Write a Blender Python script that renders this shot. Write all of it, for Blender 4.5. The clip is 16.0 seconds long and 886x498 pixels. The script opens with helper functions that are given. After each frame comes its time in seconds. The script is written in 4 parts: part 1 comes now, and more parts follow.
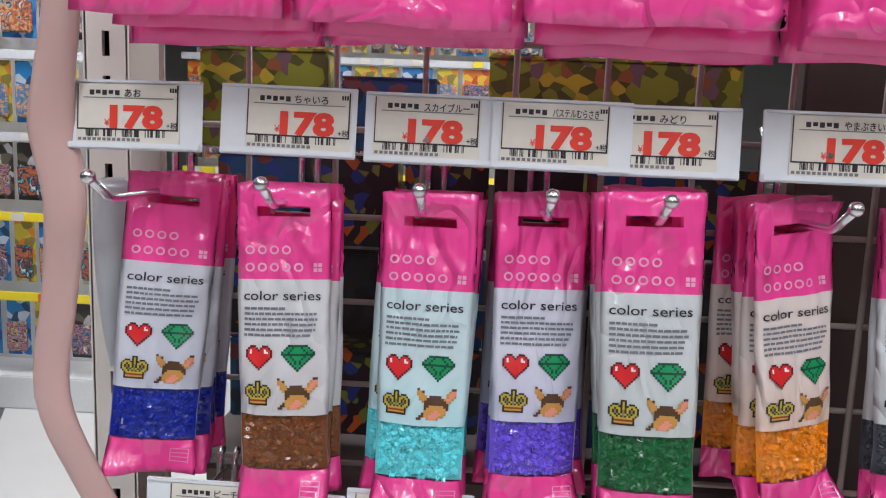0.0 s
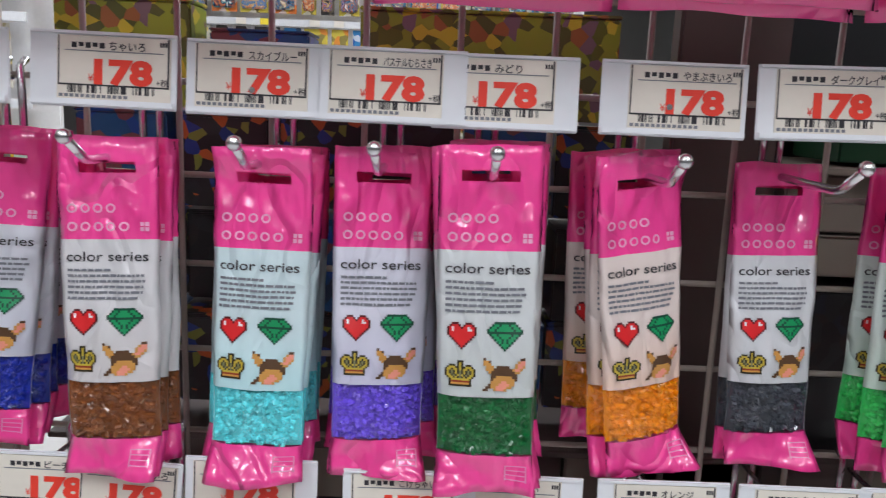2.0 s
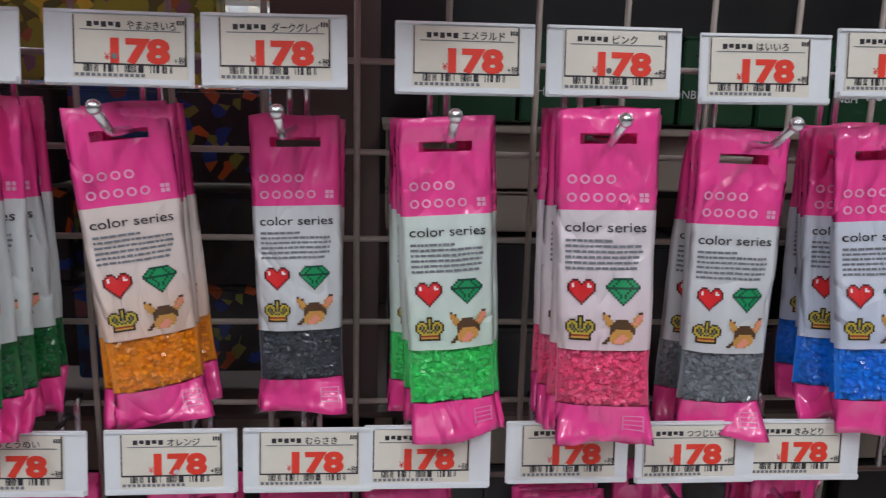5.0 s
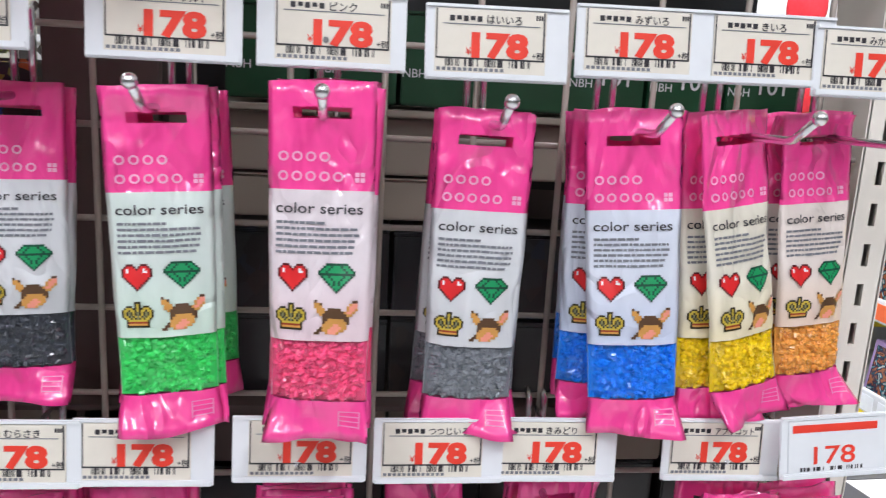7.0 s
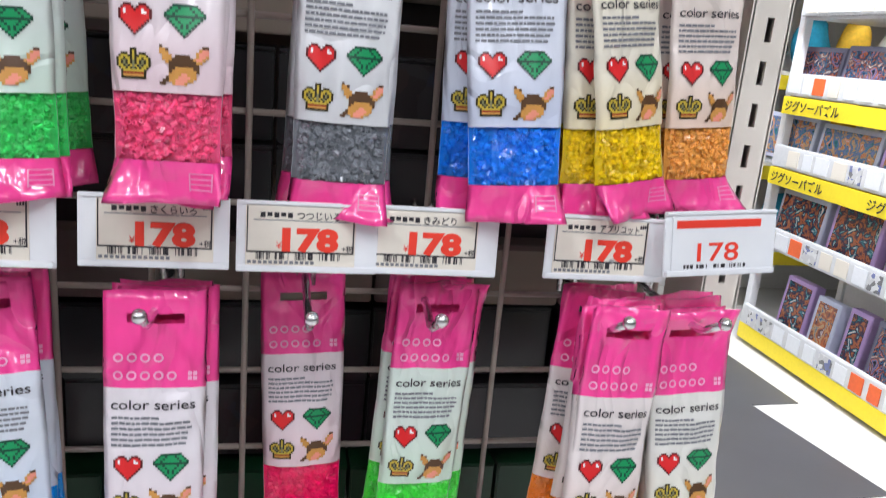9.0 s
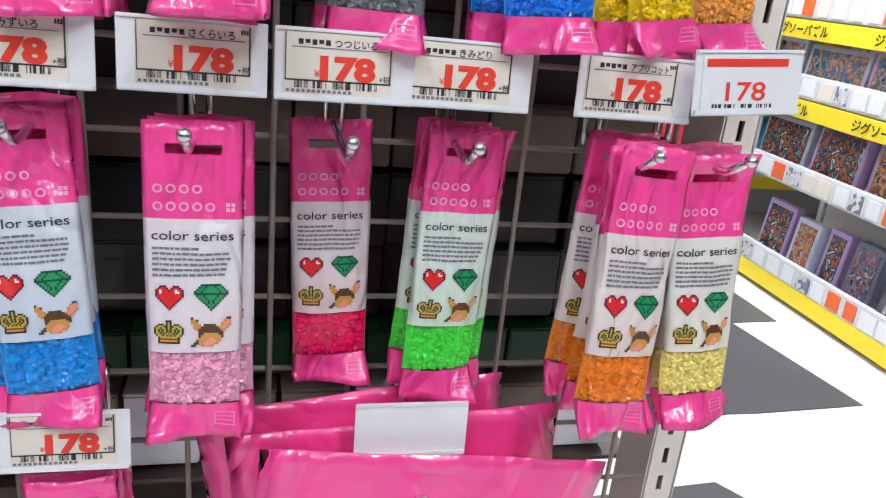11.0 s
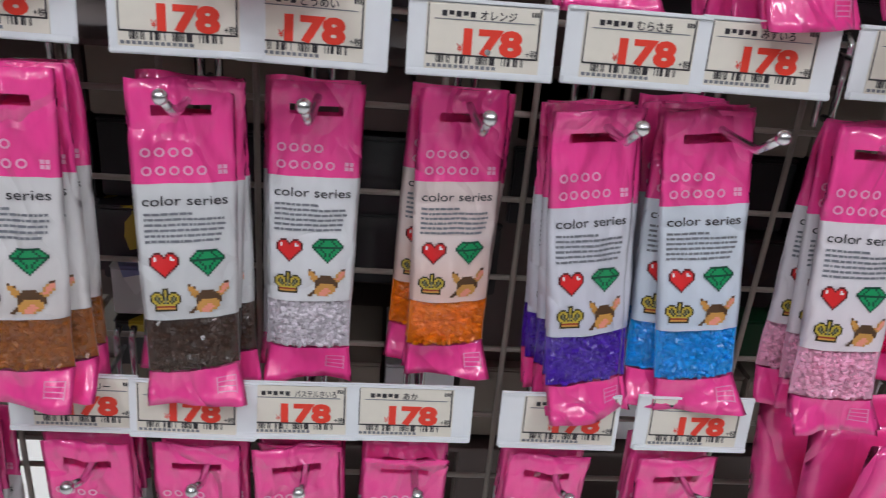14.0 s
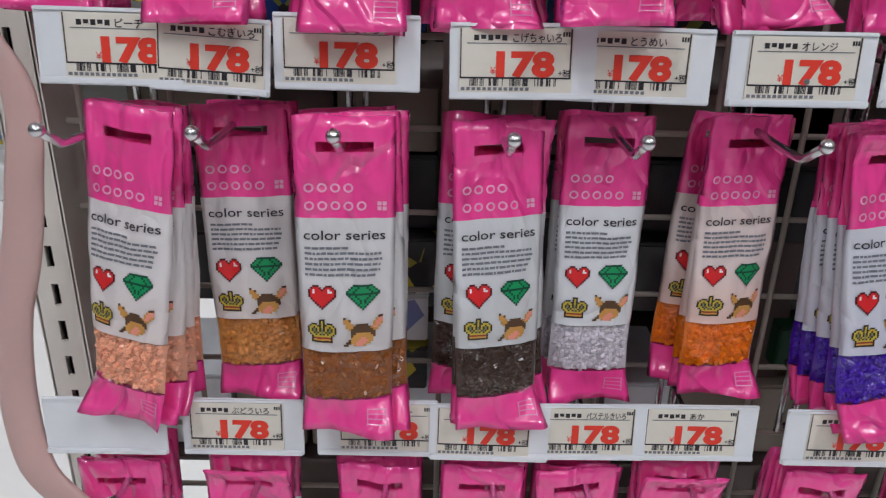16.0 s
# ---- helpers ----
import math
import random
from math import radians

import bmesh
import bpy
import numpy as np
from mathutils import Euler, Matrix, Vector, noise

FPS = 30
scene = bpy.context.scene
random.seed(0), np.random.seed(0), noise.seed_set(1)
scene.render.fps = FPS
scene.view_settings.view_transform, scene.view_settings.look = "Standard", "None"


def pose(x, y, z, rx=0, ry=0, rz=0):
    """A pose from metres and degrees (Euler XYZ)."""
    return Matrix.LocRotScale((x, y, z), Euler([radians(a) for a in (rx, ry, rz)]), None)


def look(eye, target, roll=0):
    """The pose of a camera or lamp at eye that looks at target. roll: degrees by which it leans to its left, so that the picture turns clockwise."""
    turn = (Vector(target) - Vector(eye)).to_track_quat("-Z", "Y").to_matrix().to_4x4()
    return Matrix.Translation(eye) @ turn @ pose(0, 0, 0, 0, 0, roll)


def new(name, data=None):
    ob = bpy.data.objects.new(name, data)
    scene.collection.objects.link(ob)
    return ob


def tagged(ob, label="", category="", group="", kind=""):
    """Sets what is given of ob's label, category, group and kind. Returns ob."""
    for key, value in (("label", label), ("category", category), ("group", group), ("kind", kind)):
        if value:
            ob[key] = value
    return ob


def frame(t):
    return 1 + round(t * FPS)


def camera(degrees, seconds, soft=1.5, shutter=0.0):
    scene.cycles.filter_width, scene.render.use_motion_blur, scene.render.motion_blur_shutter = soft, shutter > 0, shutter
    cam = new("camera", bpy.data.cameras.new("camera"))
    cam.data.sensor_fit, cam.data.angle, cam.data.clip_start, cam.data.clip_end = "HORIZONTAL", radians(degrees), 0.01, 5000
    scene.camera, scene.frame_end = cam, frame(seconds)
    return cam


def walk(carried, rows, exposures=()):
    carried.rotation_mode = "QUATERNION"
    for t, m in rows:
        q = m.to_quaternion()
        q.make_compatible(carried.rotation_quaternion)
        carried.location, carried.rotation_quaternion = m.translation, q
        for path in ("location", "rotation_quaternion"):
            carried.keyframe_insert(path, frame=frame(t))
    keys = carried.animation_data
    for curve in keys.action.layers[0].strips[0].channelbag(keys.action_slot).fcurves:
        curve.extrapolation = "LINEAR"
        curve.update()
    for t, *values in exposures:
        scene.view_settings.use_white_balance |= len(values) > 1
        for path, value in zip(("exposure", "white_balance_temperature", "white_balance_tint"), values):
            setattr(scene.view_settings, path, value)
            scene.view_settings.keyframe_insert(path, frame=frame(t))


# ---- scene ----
cam = camera(59.96, 16.0, soft=1.15, shutter=0.3)

PATH = [
    (0, (0.1356, -0.3352, 1.3493), (0.0335, 1.6403, 1.0542), 2.24),
    (0.5, (0.1389, -0.3364, 1.3498), (0.0411, 1.6371, 1.0400), 2.33),
    (1, (0.1511, -0.3278, 1.3484), (0.0830, 1.6414, 1.0054), 2.17),
    (1.5, (0.1698, -0.3227, 1.3460), (0.1173, 1.6431, 0.9815), 2.40),
    (2, (0.1955, -0.3190, 1.3447), (0.1930, 1.6453, 0.9688), 2.34),
    (2.5, (0.2215, -0.3157, 1.3437), (0.2423, 1.6478, 0.9641), 2.14),
    (3, (0.2386, -0.3158, 1.3448), (0.2681, 1.6454, 0.9540), 2.54),
    (3.5, (0.2722, -0.3207, 1.3402), (0.3409, 1.6397, 0.9501), 3.06),
    (4, (0.3284, -0.3311, 1.3435), (0.3964, 1.6219, 0.9180), 2.72),
    (4.2, (0.3516, -0.3397, 1.3408), (0.4275, 1.6170, 0.9337), 1.79),
    (6.3, (0.4696, -0.3274, 1.3331), (0.7536, 1.6117, 0.9340), 3.81),
    (6.5, (0.4843, -0.3281, 1.3333), (0.7648, 1.6098, 0.9264), 3.82),
    (7, (0.5328, -0.3232, 1.3287), (0.7789, 1.6187, 0.9183), 3.23),
    (7.5, (0.5577, -0.3113, 1.3294), (0.8906, 1.6216, 0.9386), 3.57),
    (8, (0.5663, -0.3108, 1.3260), (0.9153, 1.6207, 0.9422), 3.49),
    (8.3, (0.5710, -0.3192, 1.2998), (0.9390, 1.6012, 0.8797), 3.81),
    (8.5, (0.5687, -0.3178, 1.2821), (0.9649, 1.5878, 0.8219), 4.65),
    (9, (0.5684, -0.3239, 1.2451), (0.9829, 1.5621, 0.7245), 5.15),
    (9.2, (0.5693, -0.3230, 1.2371), (0.9800, 1.5512, 0.6727), 5.15),
    (11.3, (0.5262, -0.3401, 1.1976), (0.9977, 1.4785, 0.5118), 5.86),
    (11.5, (0.5111, -0.3374, 1.1983), (0.9668, 1.4846, 0.5107), 6.27),
    (12, (0.4667, -0.3327, 1.1986), (0.8681, 1.4999, 0.5055), 6.53),
    (12.5, (0.4193, -0.3283, 1.1958), (0.7409, 1.5170, 0.4948), 7.07),
    (13, (0.3630, -0.3187, 1.1959), (0.6326, 1.5172, 0.4495), 6.19),
    (13.5, (0.3097, -0.3106, 1.1966), (0.5306, 1.5328, 0.4531), 5.47),
    (14, (0.2687, -0.3117, 1.1971), (0.4363, 1.5159, 0.4023), 5.00),
    (14.5, (0.2305, -0.3086, 1.1995), (0.3610, 1.5333, 0.4311), 4.13),
    (15, (0.1915, -0.3101, 1.2015), (0.2784, 1.5344, 0.4332), 3.37),
    (15.5, (0.1607, -0.3140, 1.2057), (0.2208, 1.5325, 0.4397), 2.27),
    (16, (0.1453, -0.3181, 1.2050), (0.1690, 1.5244, 0.4273), 1.44),
]
walk(cam, [(t, look(eye, target, roll)) for t, eye, target, roll in PATH],
     exposures=[(0, -0.15), (0.5, -0.07), (1, -0.02), (1.5, 0.01), (2, -0.14), (2.5, -0.37), (3, -0.37), (3.5, 0.23), (4, 0.06), (4.2, -0.07), (6.3, -0.54), (6.5, -0.49), (7, 0.23), (7.5, -0.19), (8, -0.24), (8.5, -0.04), (9, 0.14), (11.3, 0.08), (11.5, 0.08), (12, 0.03), (12.5, -0.49), (13, -0.42), (13.5, -0.52), (14, -0.29), (14.5, 0.18), (15, -0.12), (15.5, -0.25), (16, -0.39)])

# ---- light ----
world = bpy.data.worlds.new("store_air")
scene.world = world
world.use_nodes = True
world.node_tree.nodes["Background"].inputs[0].default_value = (0.95, 0.97, 1.0, 1)
world.node_tree.nodes["Background"].inputs[1].default_value = 0.25


# ---- materials ----
def material(name, color, rough=0.5, metal=0.0, coat=0.0, vary=0.06, scale=60.0, bump=0.0, bump_scale=200.0, stretch=(1, 1, 1), deep=0.002, detail=3):
    m = bpy.data.materials.new(name)
    m.use_nodes = True
    nt = m.node_tree
    b = nt.nodes["Principled BSDF"]
    b.inputs["Roughness"].default_value = rough
    b.inputs["Metallic"].default_value = metal
    b.inputs["Coat Weight"].default_value = coat
    b.inputs["Coat Roughness"].default_value = 0.06
    co = nt.nodes.new("ShaderNodeTexCoord")
    mp = nt.nodes.new("ShaderNodeMapping")
    mp.inputs["Scale"].default_value = stretch
    nt.links.new(co.outputs["Object"], mp.inputs[0])
    n = nt.nodes.new("ShaderNodeTexNoise")
    n.inputs["Scale"].default_value = scale
    n.inputs["Detail"].default_value = 4
    nt.links.new(mp.outputs[0], n.inputs["Vector"])
    ramp = nt.nodes.new("ShaderNodeMapRange")
    ramp.inputs["To Min"].default_value = 1 - 2 * vary
    ramp.inputs["To Max"].default_value = 1 + 2 * vary
    nt.links.new(n.outputs[0], ramp.inputs[0])
    mul = nt.nodes.new("ShaderNodeMix")
    mul.data_type, mul.blend_type = "RGBA", "MULTIPLY"
    mul.inputs[0].default_value = 1
    mul.inputs[6].default_value = (*color, 1)
    nt.links.new(ramp.outputs[0], mul.inputs[7])
    nt.links.new(mul.outputs[2], b.inputs["Base Color"])
    if bump:
        n2 = nt.nodes.new("ShaderNodeTexNoise")
        n2.inputs["Scale"].default_value = bump_scale
        n2.inputs["Detail"].default_value = detail
        nt.links.new(mp.outputs[0], n2.inputs["Vector"])
        bm_ = nt.nodes.new("ShaderNodeBump")
        bm_.inputs["Strength"].default_value = bump
        bm_.inputs["Distance"].default_value = deep
        nt.links.new(n2.outputs[0], bm_.inputs["Height"])
        nt.links.new(bm_.outputs[0], b.inputs["Normal"])
        nt.links.new(bm_.outputs[0], b.inputs["Coat Normal"])
    return m


def crinkle(m, scale=26.0, deep=0.0035, strength=0.8):
    """Adds the sharp, sparse creases of thin packing film to a material."""
    nt = m.node_tree
    b = nt.nodes["Principled BSDF"]
    b.inputs["Coat Roughness"].default_value = 0.03
    co = [n for n in nt.nodes if n.type == "TEX_COORD"][0]
    info = nt.nodes.new("ShaderNodeObjectInfo")
    off = nt.nodes.new("ShaderNodeVectorMath")
    off.operation = "MULTIPLY_ADD"
    off.inputs[1].default_value = (1.0, 1.0, 0.62)
    nt.links.new(co.outputs["Object"], off.inputs[0])
    nt.links.new(info.outputs["Random"], off.inputs[2])
    n = nt.nodes.new("ShaderNodeTexNoise")
    n.inputs["Scale"].default_value, n.inputs["Detail"].default_value, n.inputs["Distortion"].default_value = scale, 2.0, 0.9
    nt.links.new(off.outputs[0], n.inputs["Vector"])
    ridge = nt.nodes.new("ShaderNodeMath")
    ridge.operation = "SUBTRACT"
    ridge.inputs[1].default_value = 0.5
    nt.links.new(n.outputs[0], ridge.inputs[0])
    fold = nt.nodes.new("ShaderNodeMath")
    fold.operation = "ABSOLUTE"
    nt.links.new(ridge.outputs[0], fold.inputs[0])
    lim = nt.nodes.new("ShaderNodeMapRange")
    lim.inputs["From Max"].default_value = 0.085
    nt.links.new(fold.outputs[0], lim.inputs[0])
    bu = nt.nodes.new("ShaderNodeBump")
    bu.inputs["Strength"].default_value, bu.inputs["Distance"].default_value = strength, deep
    nt.links.new(lim.outputs[0], bu.inputs["Height"])
    old = b.inputs["Normal"].links[0].from_socket
    nt.links.new(old, bu.inputs["Normal"])
    nt.links.new(bu.outputs[0], b.inputs["Normal"])
    nt.links.new(bu.outputs[0], b.inputs["Coat Normal"])
    return m


def lin(r, g, b):
    """sRGB 0..255 to linear."""
    return tuple(((c / 255 + 0.055) / 1.055) ** 2.4 if c > 10 else c / 3295 for c in (r, g, b))


def glow(name, color, strength):
    m = bpy.data.materials.new(name)
    m.use_nodes = True
    b = m.node_tree.nodes["Principled BSDF"]
    b.inputs["Base Color"].default_value = (*color, 1)
    b.inputs["Emission Color"].default_value = (*color, 1)
    b.inputs["Emission Strength"].default_value = strength
    return m


def clear_film(name):
    """Thin clear film: mostly see-through, with a gloss."""
    m = bpy.data.materials.new(name)
    m.use_nodes = True
    nt = m.node_tree
    out = nt.nodes["Material Output"]
    t = nt.nodes.new("ShaderNodeBsdfTransparent")
    g = nt.nodes.new("ShaderNodeBsdfGlossy")
    g.inputs["Roughness"].default_value = 0.12
    co = nt.nodes.new("ShaderNodeTexCoord")
    n = nt.nodes.new("ShaderNodeTexNoise")
    n.inputs["Scale"].default_value = 130
    nt.links.new(co.outputs["Object"], n.inputs["Vector"])
    bu = nt.nodes.new("ShaderNodeBump")
    bu.inputs["Strength"].default_value = 0.6
    bu.inputs["Distance"].default_value = 0.002
    nt.links.new(n.outputs[0], bu.inputs["Height"])
    nt.links.new(bu.outputs[0], g.inputs["Normal"])
    mx = nt.nodes.new("ShaderNodeMixShader")
    mx.inputs[0].default_value = 0.05
    nt.links.new(t.outputs[0], mx.inputs[1])
    nt.links.new(g.outputs[0], mx.inputs[2])
    nt.links.new(mx.outputs[0], out.inputs[0])
    return m


PINK = crinkle(material("pink_film", lin(255, 70, 157), 0.3, coat=1.0, vary=0.07, scale=45, bump=0.9, bump_scale=70, stretch=(1.3, 1, 0.7), deep=0.0045, detail=1.5), 24, 0.0016, 0.9)
PINK_DEEP = crinkle(material("deep_pink_film", lin(254, 72, 156), 0.28, coat=0.9, vary=0.07, scale=25, bump=0.8, bump_scale=45, deep=0.0045, detail=1.5), 14, 0.002, 0.7)
PINK_PALE = material("pale_pink_print", lin(244, 150, 196), 0.35, coat=0.3)
MARK = material("header_mark_print", lin(248, 176, 210), 0.35, coat=0.3)
INK = material("dark_ink", lin(45, 42, 48), 0.45)
TEXTGREY = material("grey_ink", lin(122, 124, 132), 0.5)
RED = material("red_ink", lin(222, 38, 42), 0.4)
DARKRED = material("dark_red_ink", lin(90, 20, 26), 0.4)
GREEN = material("green_ink", lin(20, 150, 92), 0.4)
DARKGREEN = material("dark_green_ink", lin(12, 70, 50), 0.4)
GOLD = material("gold_ink", lin(196, 172, 62), 0.4)
OLIVE = material("olive_ink", lin(48, 42, 22), 0.4)
RUST = material("rust_ink", lin(150, 56, 30), 0.4)
PALE_GREY = material("pale_grey_ink", lin(128, 128, 92), 0.4)
BROWN = material("brown_ink", lin(88, 60, 36), 0.45)
TAN = material("tan_ink", lin(208, 150, 74), 0.45)
ROSE = material("rose_ink", lin(236, 150, 130), 0.45)
WHITE_PRINT = material("white_print", (0.85, 0.85, 0.85), 0.4)
HOLDER = material("white_plastic", (0.80, 0.82, 0.85), 0.28, coat=0.2, vary=0.03)
CARD = material("cream_card", lin(228, 221, 208), 0.6, vary=0.02, scale=200)
PRICE = material("price_red", lin(236, 62, 44), 0.5, vary=0.02)
CHROME = material("chrome", (0.74, 0.74, 0.76), 0.24, metal=1.0, vary=0.08, scale=300)
WIRE = material("beige_wire", lin(158, 147, 138), 0.4, vary=0.08, scale=120)
POST = material("cream_post_paint", lin(232, 226, 216), 0.4, vary=0.04, scale=30)
# near-black that stands in for the shade inside the post slots
DARK = material("slot_shade", (0.015, 0.014, 0.014), 0.8)
FILM = clear_film("clear_window_film")


# ---- mesh helpers ----
def box_bm(bm, x0, x1, y0, y1, z0, z1, mat=0):
    v = [bm.verts.new(p) for p in ((x0, y0, z0), (x1, y0, z0), (x1, y1, z0), (x0, y1, z0), (x0, y0, z1), (x1, y0, z1), (x1, y1, z1), (x0, y1, z1))]
    for f in ((0, 3, 2, 1), (4, 5, 6, 7), (0, 1, 5, 4), (1, 2, 6, 5), (2, 3, 7, 6), (3, 0, 4, 7)):
        bm.faces.new([v[i] for i in f]).material_index = mat
    return v


def bevelled_box(x0, x1, y0, y1, z0, z1, r=0.001):
    bm = bmesh.new()
    box_bm(bm, x0, x1, y0, y1, z0, z1)
    bmesh.ops.bevel(bm, geom=bm.edges[:], offset=r, segments=2, affect="EDGES")
    return bm


def mesh_of(name, bm, mats, smooth=False):
    me = bpy.data.meshes.new(name)
    bm.normal_update()
    bm.to_mesh(me)
    bm.free()
    for m in mats if isinstance(mats, (list, tuple)) else [mats]:
        me.materials.append(m)
    if smooth:
        for p in me.polygons:
            p.use_smooth = True
    return me


def part(name, bm, mat, parent, label="", smooth=False):
    """Links a bmesh (or a mesh) as one mesh object under a thing or part."""
    me = bm if isinstance(bm, bpy.types.Mesh) else mesh_of(name, bm, mat, smooth)
    ob = new(name, me)
    ob.parent = parent
    if label:
        ob["label"] = label
    return ob


def thing(name, label, category, m=None, group="", kind=""):
    ob = new(name)
    ob.empty_display_size = 0.01
    if m is not None:
        ob.matrix_basis = m
    return tagged(ob, label, category, group, kind)


def solid(name, bm, mat, label, category, m=None, group="", kind="", smooth=False):
    ob = new(name, mesh_of(name, bm, mat, smooth))
    if m is not None:
        ob.matrix_basis = m
    return tagged(ob, label, category, group, kind)


def tube_bm(bm, pts, r, seg=8, cap=True):
    """A round wire along points."""
    pts = [Vector(p) for p in pts]
    rings, side = [], None
    for i, p in enumerate(pts):
        d = (pts[min(i + 1, len(pts) - 1)] - pts[max(i - 1, 0)]).normalized()
        if side is None:
            side = d.orthogonal().normalized()
        side = (side - d * side.dot(d)).normalized()
        up = d.cross(side)
        rr = r[i] if isinstance(r, (list, tuple)) else r
        rings.append([bm.verts.new(p + rr * (math.cos(2 * math.pi * k / seg) * side + math.sin(2 * math.pi * k / seg) * up)) for k in range(seg)])
    for a, b in zip(rings, rings[1:]):
        for k in range(seg):
            f = bm.faces.new((a[k], a[(k + 1) % seg], b[(k + 1) % seg], b[k]))
            f.smooth = True
    if cap:
        bm.faces.new(rings[0][::-1])
        bm.faces.new(rings[-1])


FONT_CACHE = {}


def text_mesh(words, size, mat, bold=0.0, width=None):
    """A flat word as a mesh in the xz plane, facing -y, centred on its own middle; width squeezes it to that many metres."""
    key = (words, size, mat.name, bold, width)
    if key in FONT_CACHE:
        return FONT_CACHE[key]
    cu = bpy.data.curves.new("writing", "FONT")
    cu.body, cu.size, cu.offset, cu.resolution_u = words, size, bold, 3
    ob = bpy.data.objects.new("writing", cu)
    scene.collection.objects.link(ob)
    bpy.context.view_layer.update()
    me = bpy.data.meshes.new_from_object(ob.evaluated_get(bpy.context.evaluated_depsgraph_get()))
    bpy.data.objects.remove(ob)
    xs = [v.co.x for v in me.vertices] or [0]
    ys = [v.co.y for v in me.vertices] or [0]
    cx, cy = (min(xs) + max(xs)) / 2, (min(ys) + max(ys)) / 2
    k = width / (max(xs) - min(xs)) if width and max(xs) > min(xs) else 1
    for v in me.vertices:
        v.co = Vector(((v.co.x - cx) * k, 0, v.co.y - cy))
    me.materials.clear()
    me.materials.append(mat)
    FONT_CACHE[key] = me
    return me


# ---- the bead bag ----
BW, BL = 0.0475, 0.160          # width and height of a bag
ZW0, ZW1 = -0.1150, -0.1425       # clear window, top and bottom, below the bag's top edge
ZP = -0.0480                     # lower edge of the pink header


def bag_width(z):
    """Half width at z: drawn in where the pouch is filled, full at the seals."""
    s = -z / BL
    return BW / 2 * (1 - 0.045 * max(0, min(1, (s - 0.25) / 0.45)) - 0.03 * max(0, min(1, (s - 0.6) / 0.2)) + 0.062 * max(0, min(1, (s - 0.885) / 0.1)))


def bag_depth(u, z):
    """Half thickness at u (-1..1 across) and z (0..-BL)."""
    s = -z / BL
    body = max(0.0, min(1.0, (s - 0.16) / 0.45)) * max(0.0, min(1.0, (0.955 - s) / 0.07))
    belly = 0.0003 + 0.0054 * body ** 1.2
    return 0.0004 + belly * max(0.0, 1 - abs(u) ** 2.6) ** 0.7


def bag_wave(u, z, v):
    """Creases and the lean of one of the bag variants."""
    s = -z / BL
    p = Vector((u * 1.4 + 7 * v, z * 38, v * 3.1))
    w = 0.0015 * noise.noise(p) + 0.0009 * noise.noise(p * 1.7)
    w += 0.0011 * noise.noise(Vector((u * 3.1 + s * 5, u * 2 - s * 7, v * 4.7)))
    w += 0.0016 * math.sin(u * 2.2 + v * 1.9) * max(0, 1 - s * 3.2)
    if v == 1 and s < 0.1:        # header flap folded to the front
        w -= 0.011 * (0.1 - s) / 0.1 * (1 - abs(u) * 0.4)
    if v == 2:
        w -= 0.003 * s * s * (0.3 + u)
    w -= 0.013 * max(0, s - 0.895) / 0.105 * (0.7 + 0.5 * math.sin(v * 2 + u * 2))
    return w


def bag_front(x, z, v):
    """y of the front face of variant v at x, z."""
    u = max(-1, min(1, x / bag_width(z)))
    return bag_wave(u, z, v) - bag_depth(u, z)


NU, HOLE_Z0, HOLE_Z1 = 18, -0.0118, -0.0168
ZROWS = [0, -0.006, HOLE_Z0, HOLE_Z1, -0.021, -0.026, -0.031, -0.036, -0.039, -0.0435, ZP, -0.056, -0.065, -0.073, -0.081, -0.089, -0.097, -0.104, -0.110, ZW0, -0.121, -0.127, -0.133, -0.138, ZW1, -0.146, -0.151, -0.156, -BL]


def pouch_mesh(v):
    """Slots: 0 pink film, 1 printed label film, 2 clear window."""
    bm = bmesh.new()
    us = [-1 + 2 * i / NU for i in range(NU + 1)]
    side = {}
    for sgn in (-1, 1):
        for j, z in enumerate(ZROWS):
            for i, u in enumerate(us):
                if abs(u) == 1 and sgn == 1:
                    side[sgn, i, j] = side[-1, i, j]
                    continue
                edge = 0.0004 * noise.noise((u * 3, z * 60, v + 9.0))
                zz = z + (0.0022 * noise.noise((u * 1.3, 5.5, v * 2.0)) if j == 0 else 0) + (0.0016 * noise.noise((u * 1.1, 2.5, v * 2.0)) if j == len(ZROWS) - 1 else 0)
                y = bag_wave(u, z, v) + sgn * (bag_depth(u, z) if abs(u) < 1 else 0)
                side[sgn, i, j] = bm.verts.new((u * bag_width(z) + edge, y, zz))
    for sgn in (-1, 1):
        for j in range(len(ZROWS) - 1):
            for i in range(NU):
                if j == 2 and 4 <= i <= 13:
                    continue
                q = [side[sgn, i, j], side[sgn, i + 1, j], side[sgn, i + 1, j + 1], side[sgn, i, j + 1]]
                f = bm.faces.new(q if sgn == 1 else q[::-1])
                zm = (ZROWS[j] + ZROWS[j + 1]) / 2
                f.material_index = 0 if zm > ZP or zm < ZW1 else (2 if (zm < ZW0 and sgn == -1) else 1)
                f.smooth = True
    n = len(ZROWS) - 1
    for j in (0, n):
        for i in range(NU):
            q = [side[-1, i, j], side[-1, i + 1, j], side[1, i + 1, j], side[1, i, j]]
            q = [p for k, p in enumerate(q) if p not in q[:k]]
            if len(q) > 2:
                bm.faces.new(q)
    bmesh.ops.recalc_face_normals(bm, faces=bm.faces[:])
    return mesh_of("pouch", bm, [PINK, HOLDER, FILM])


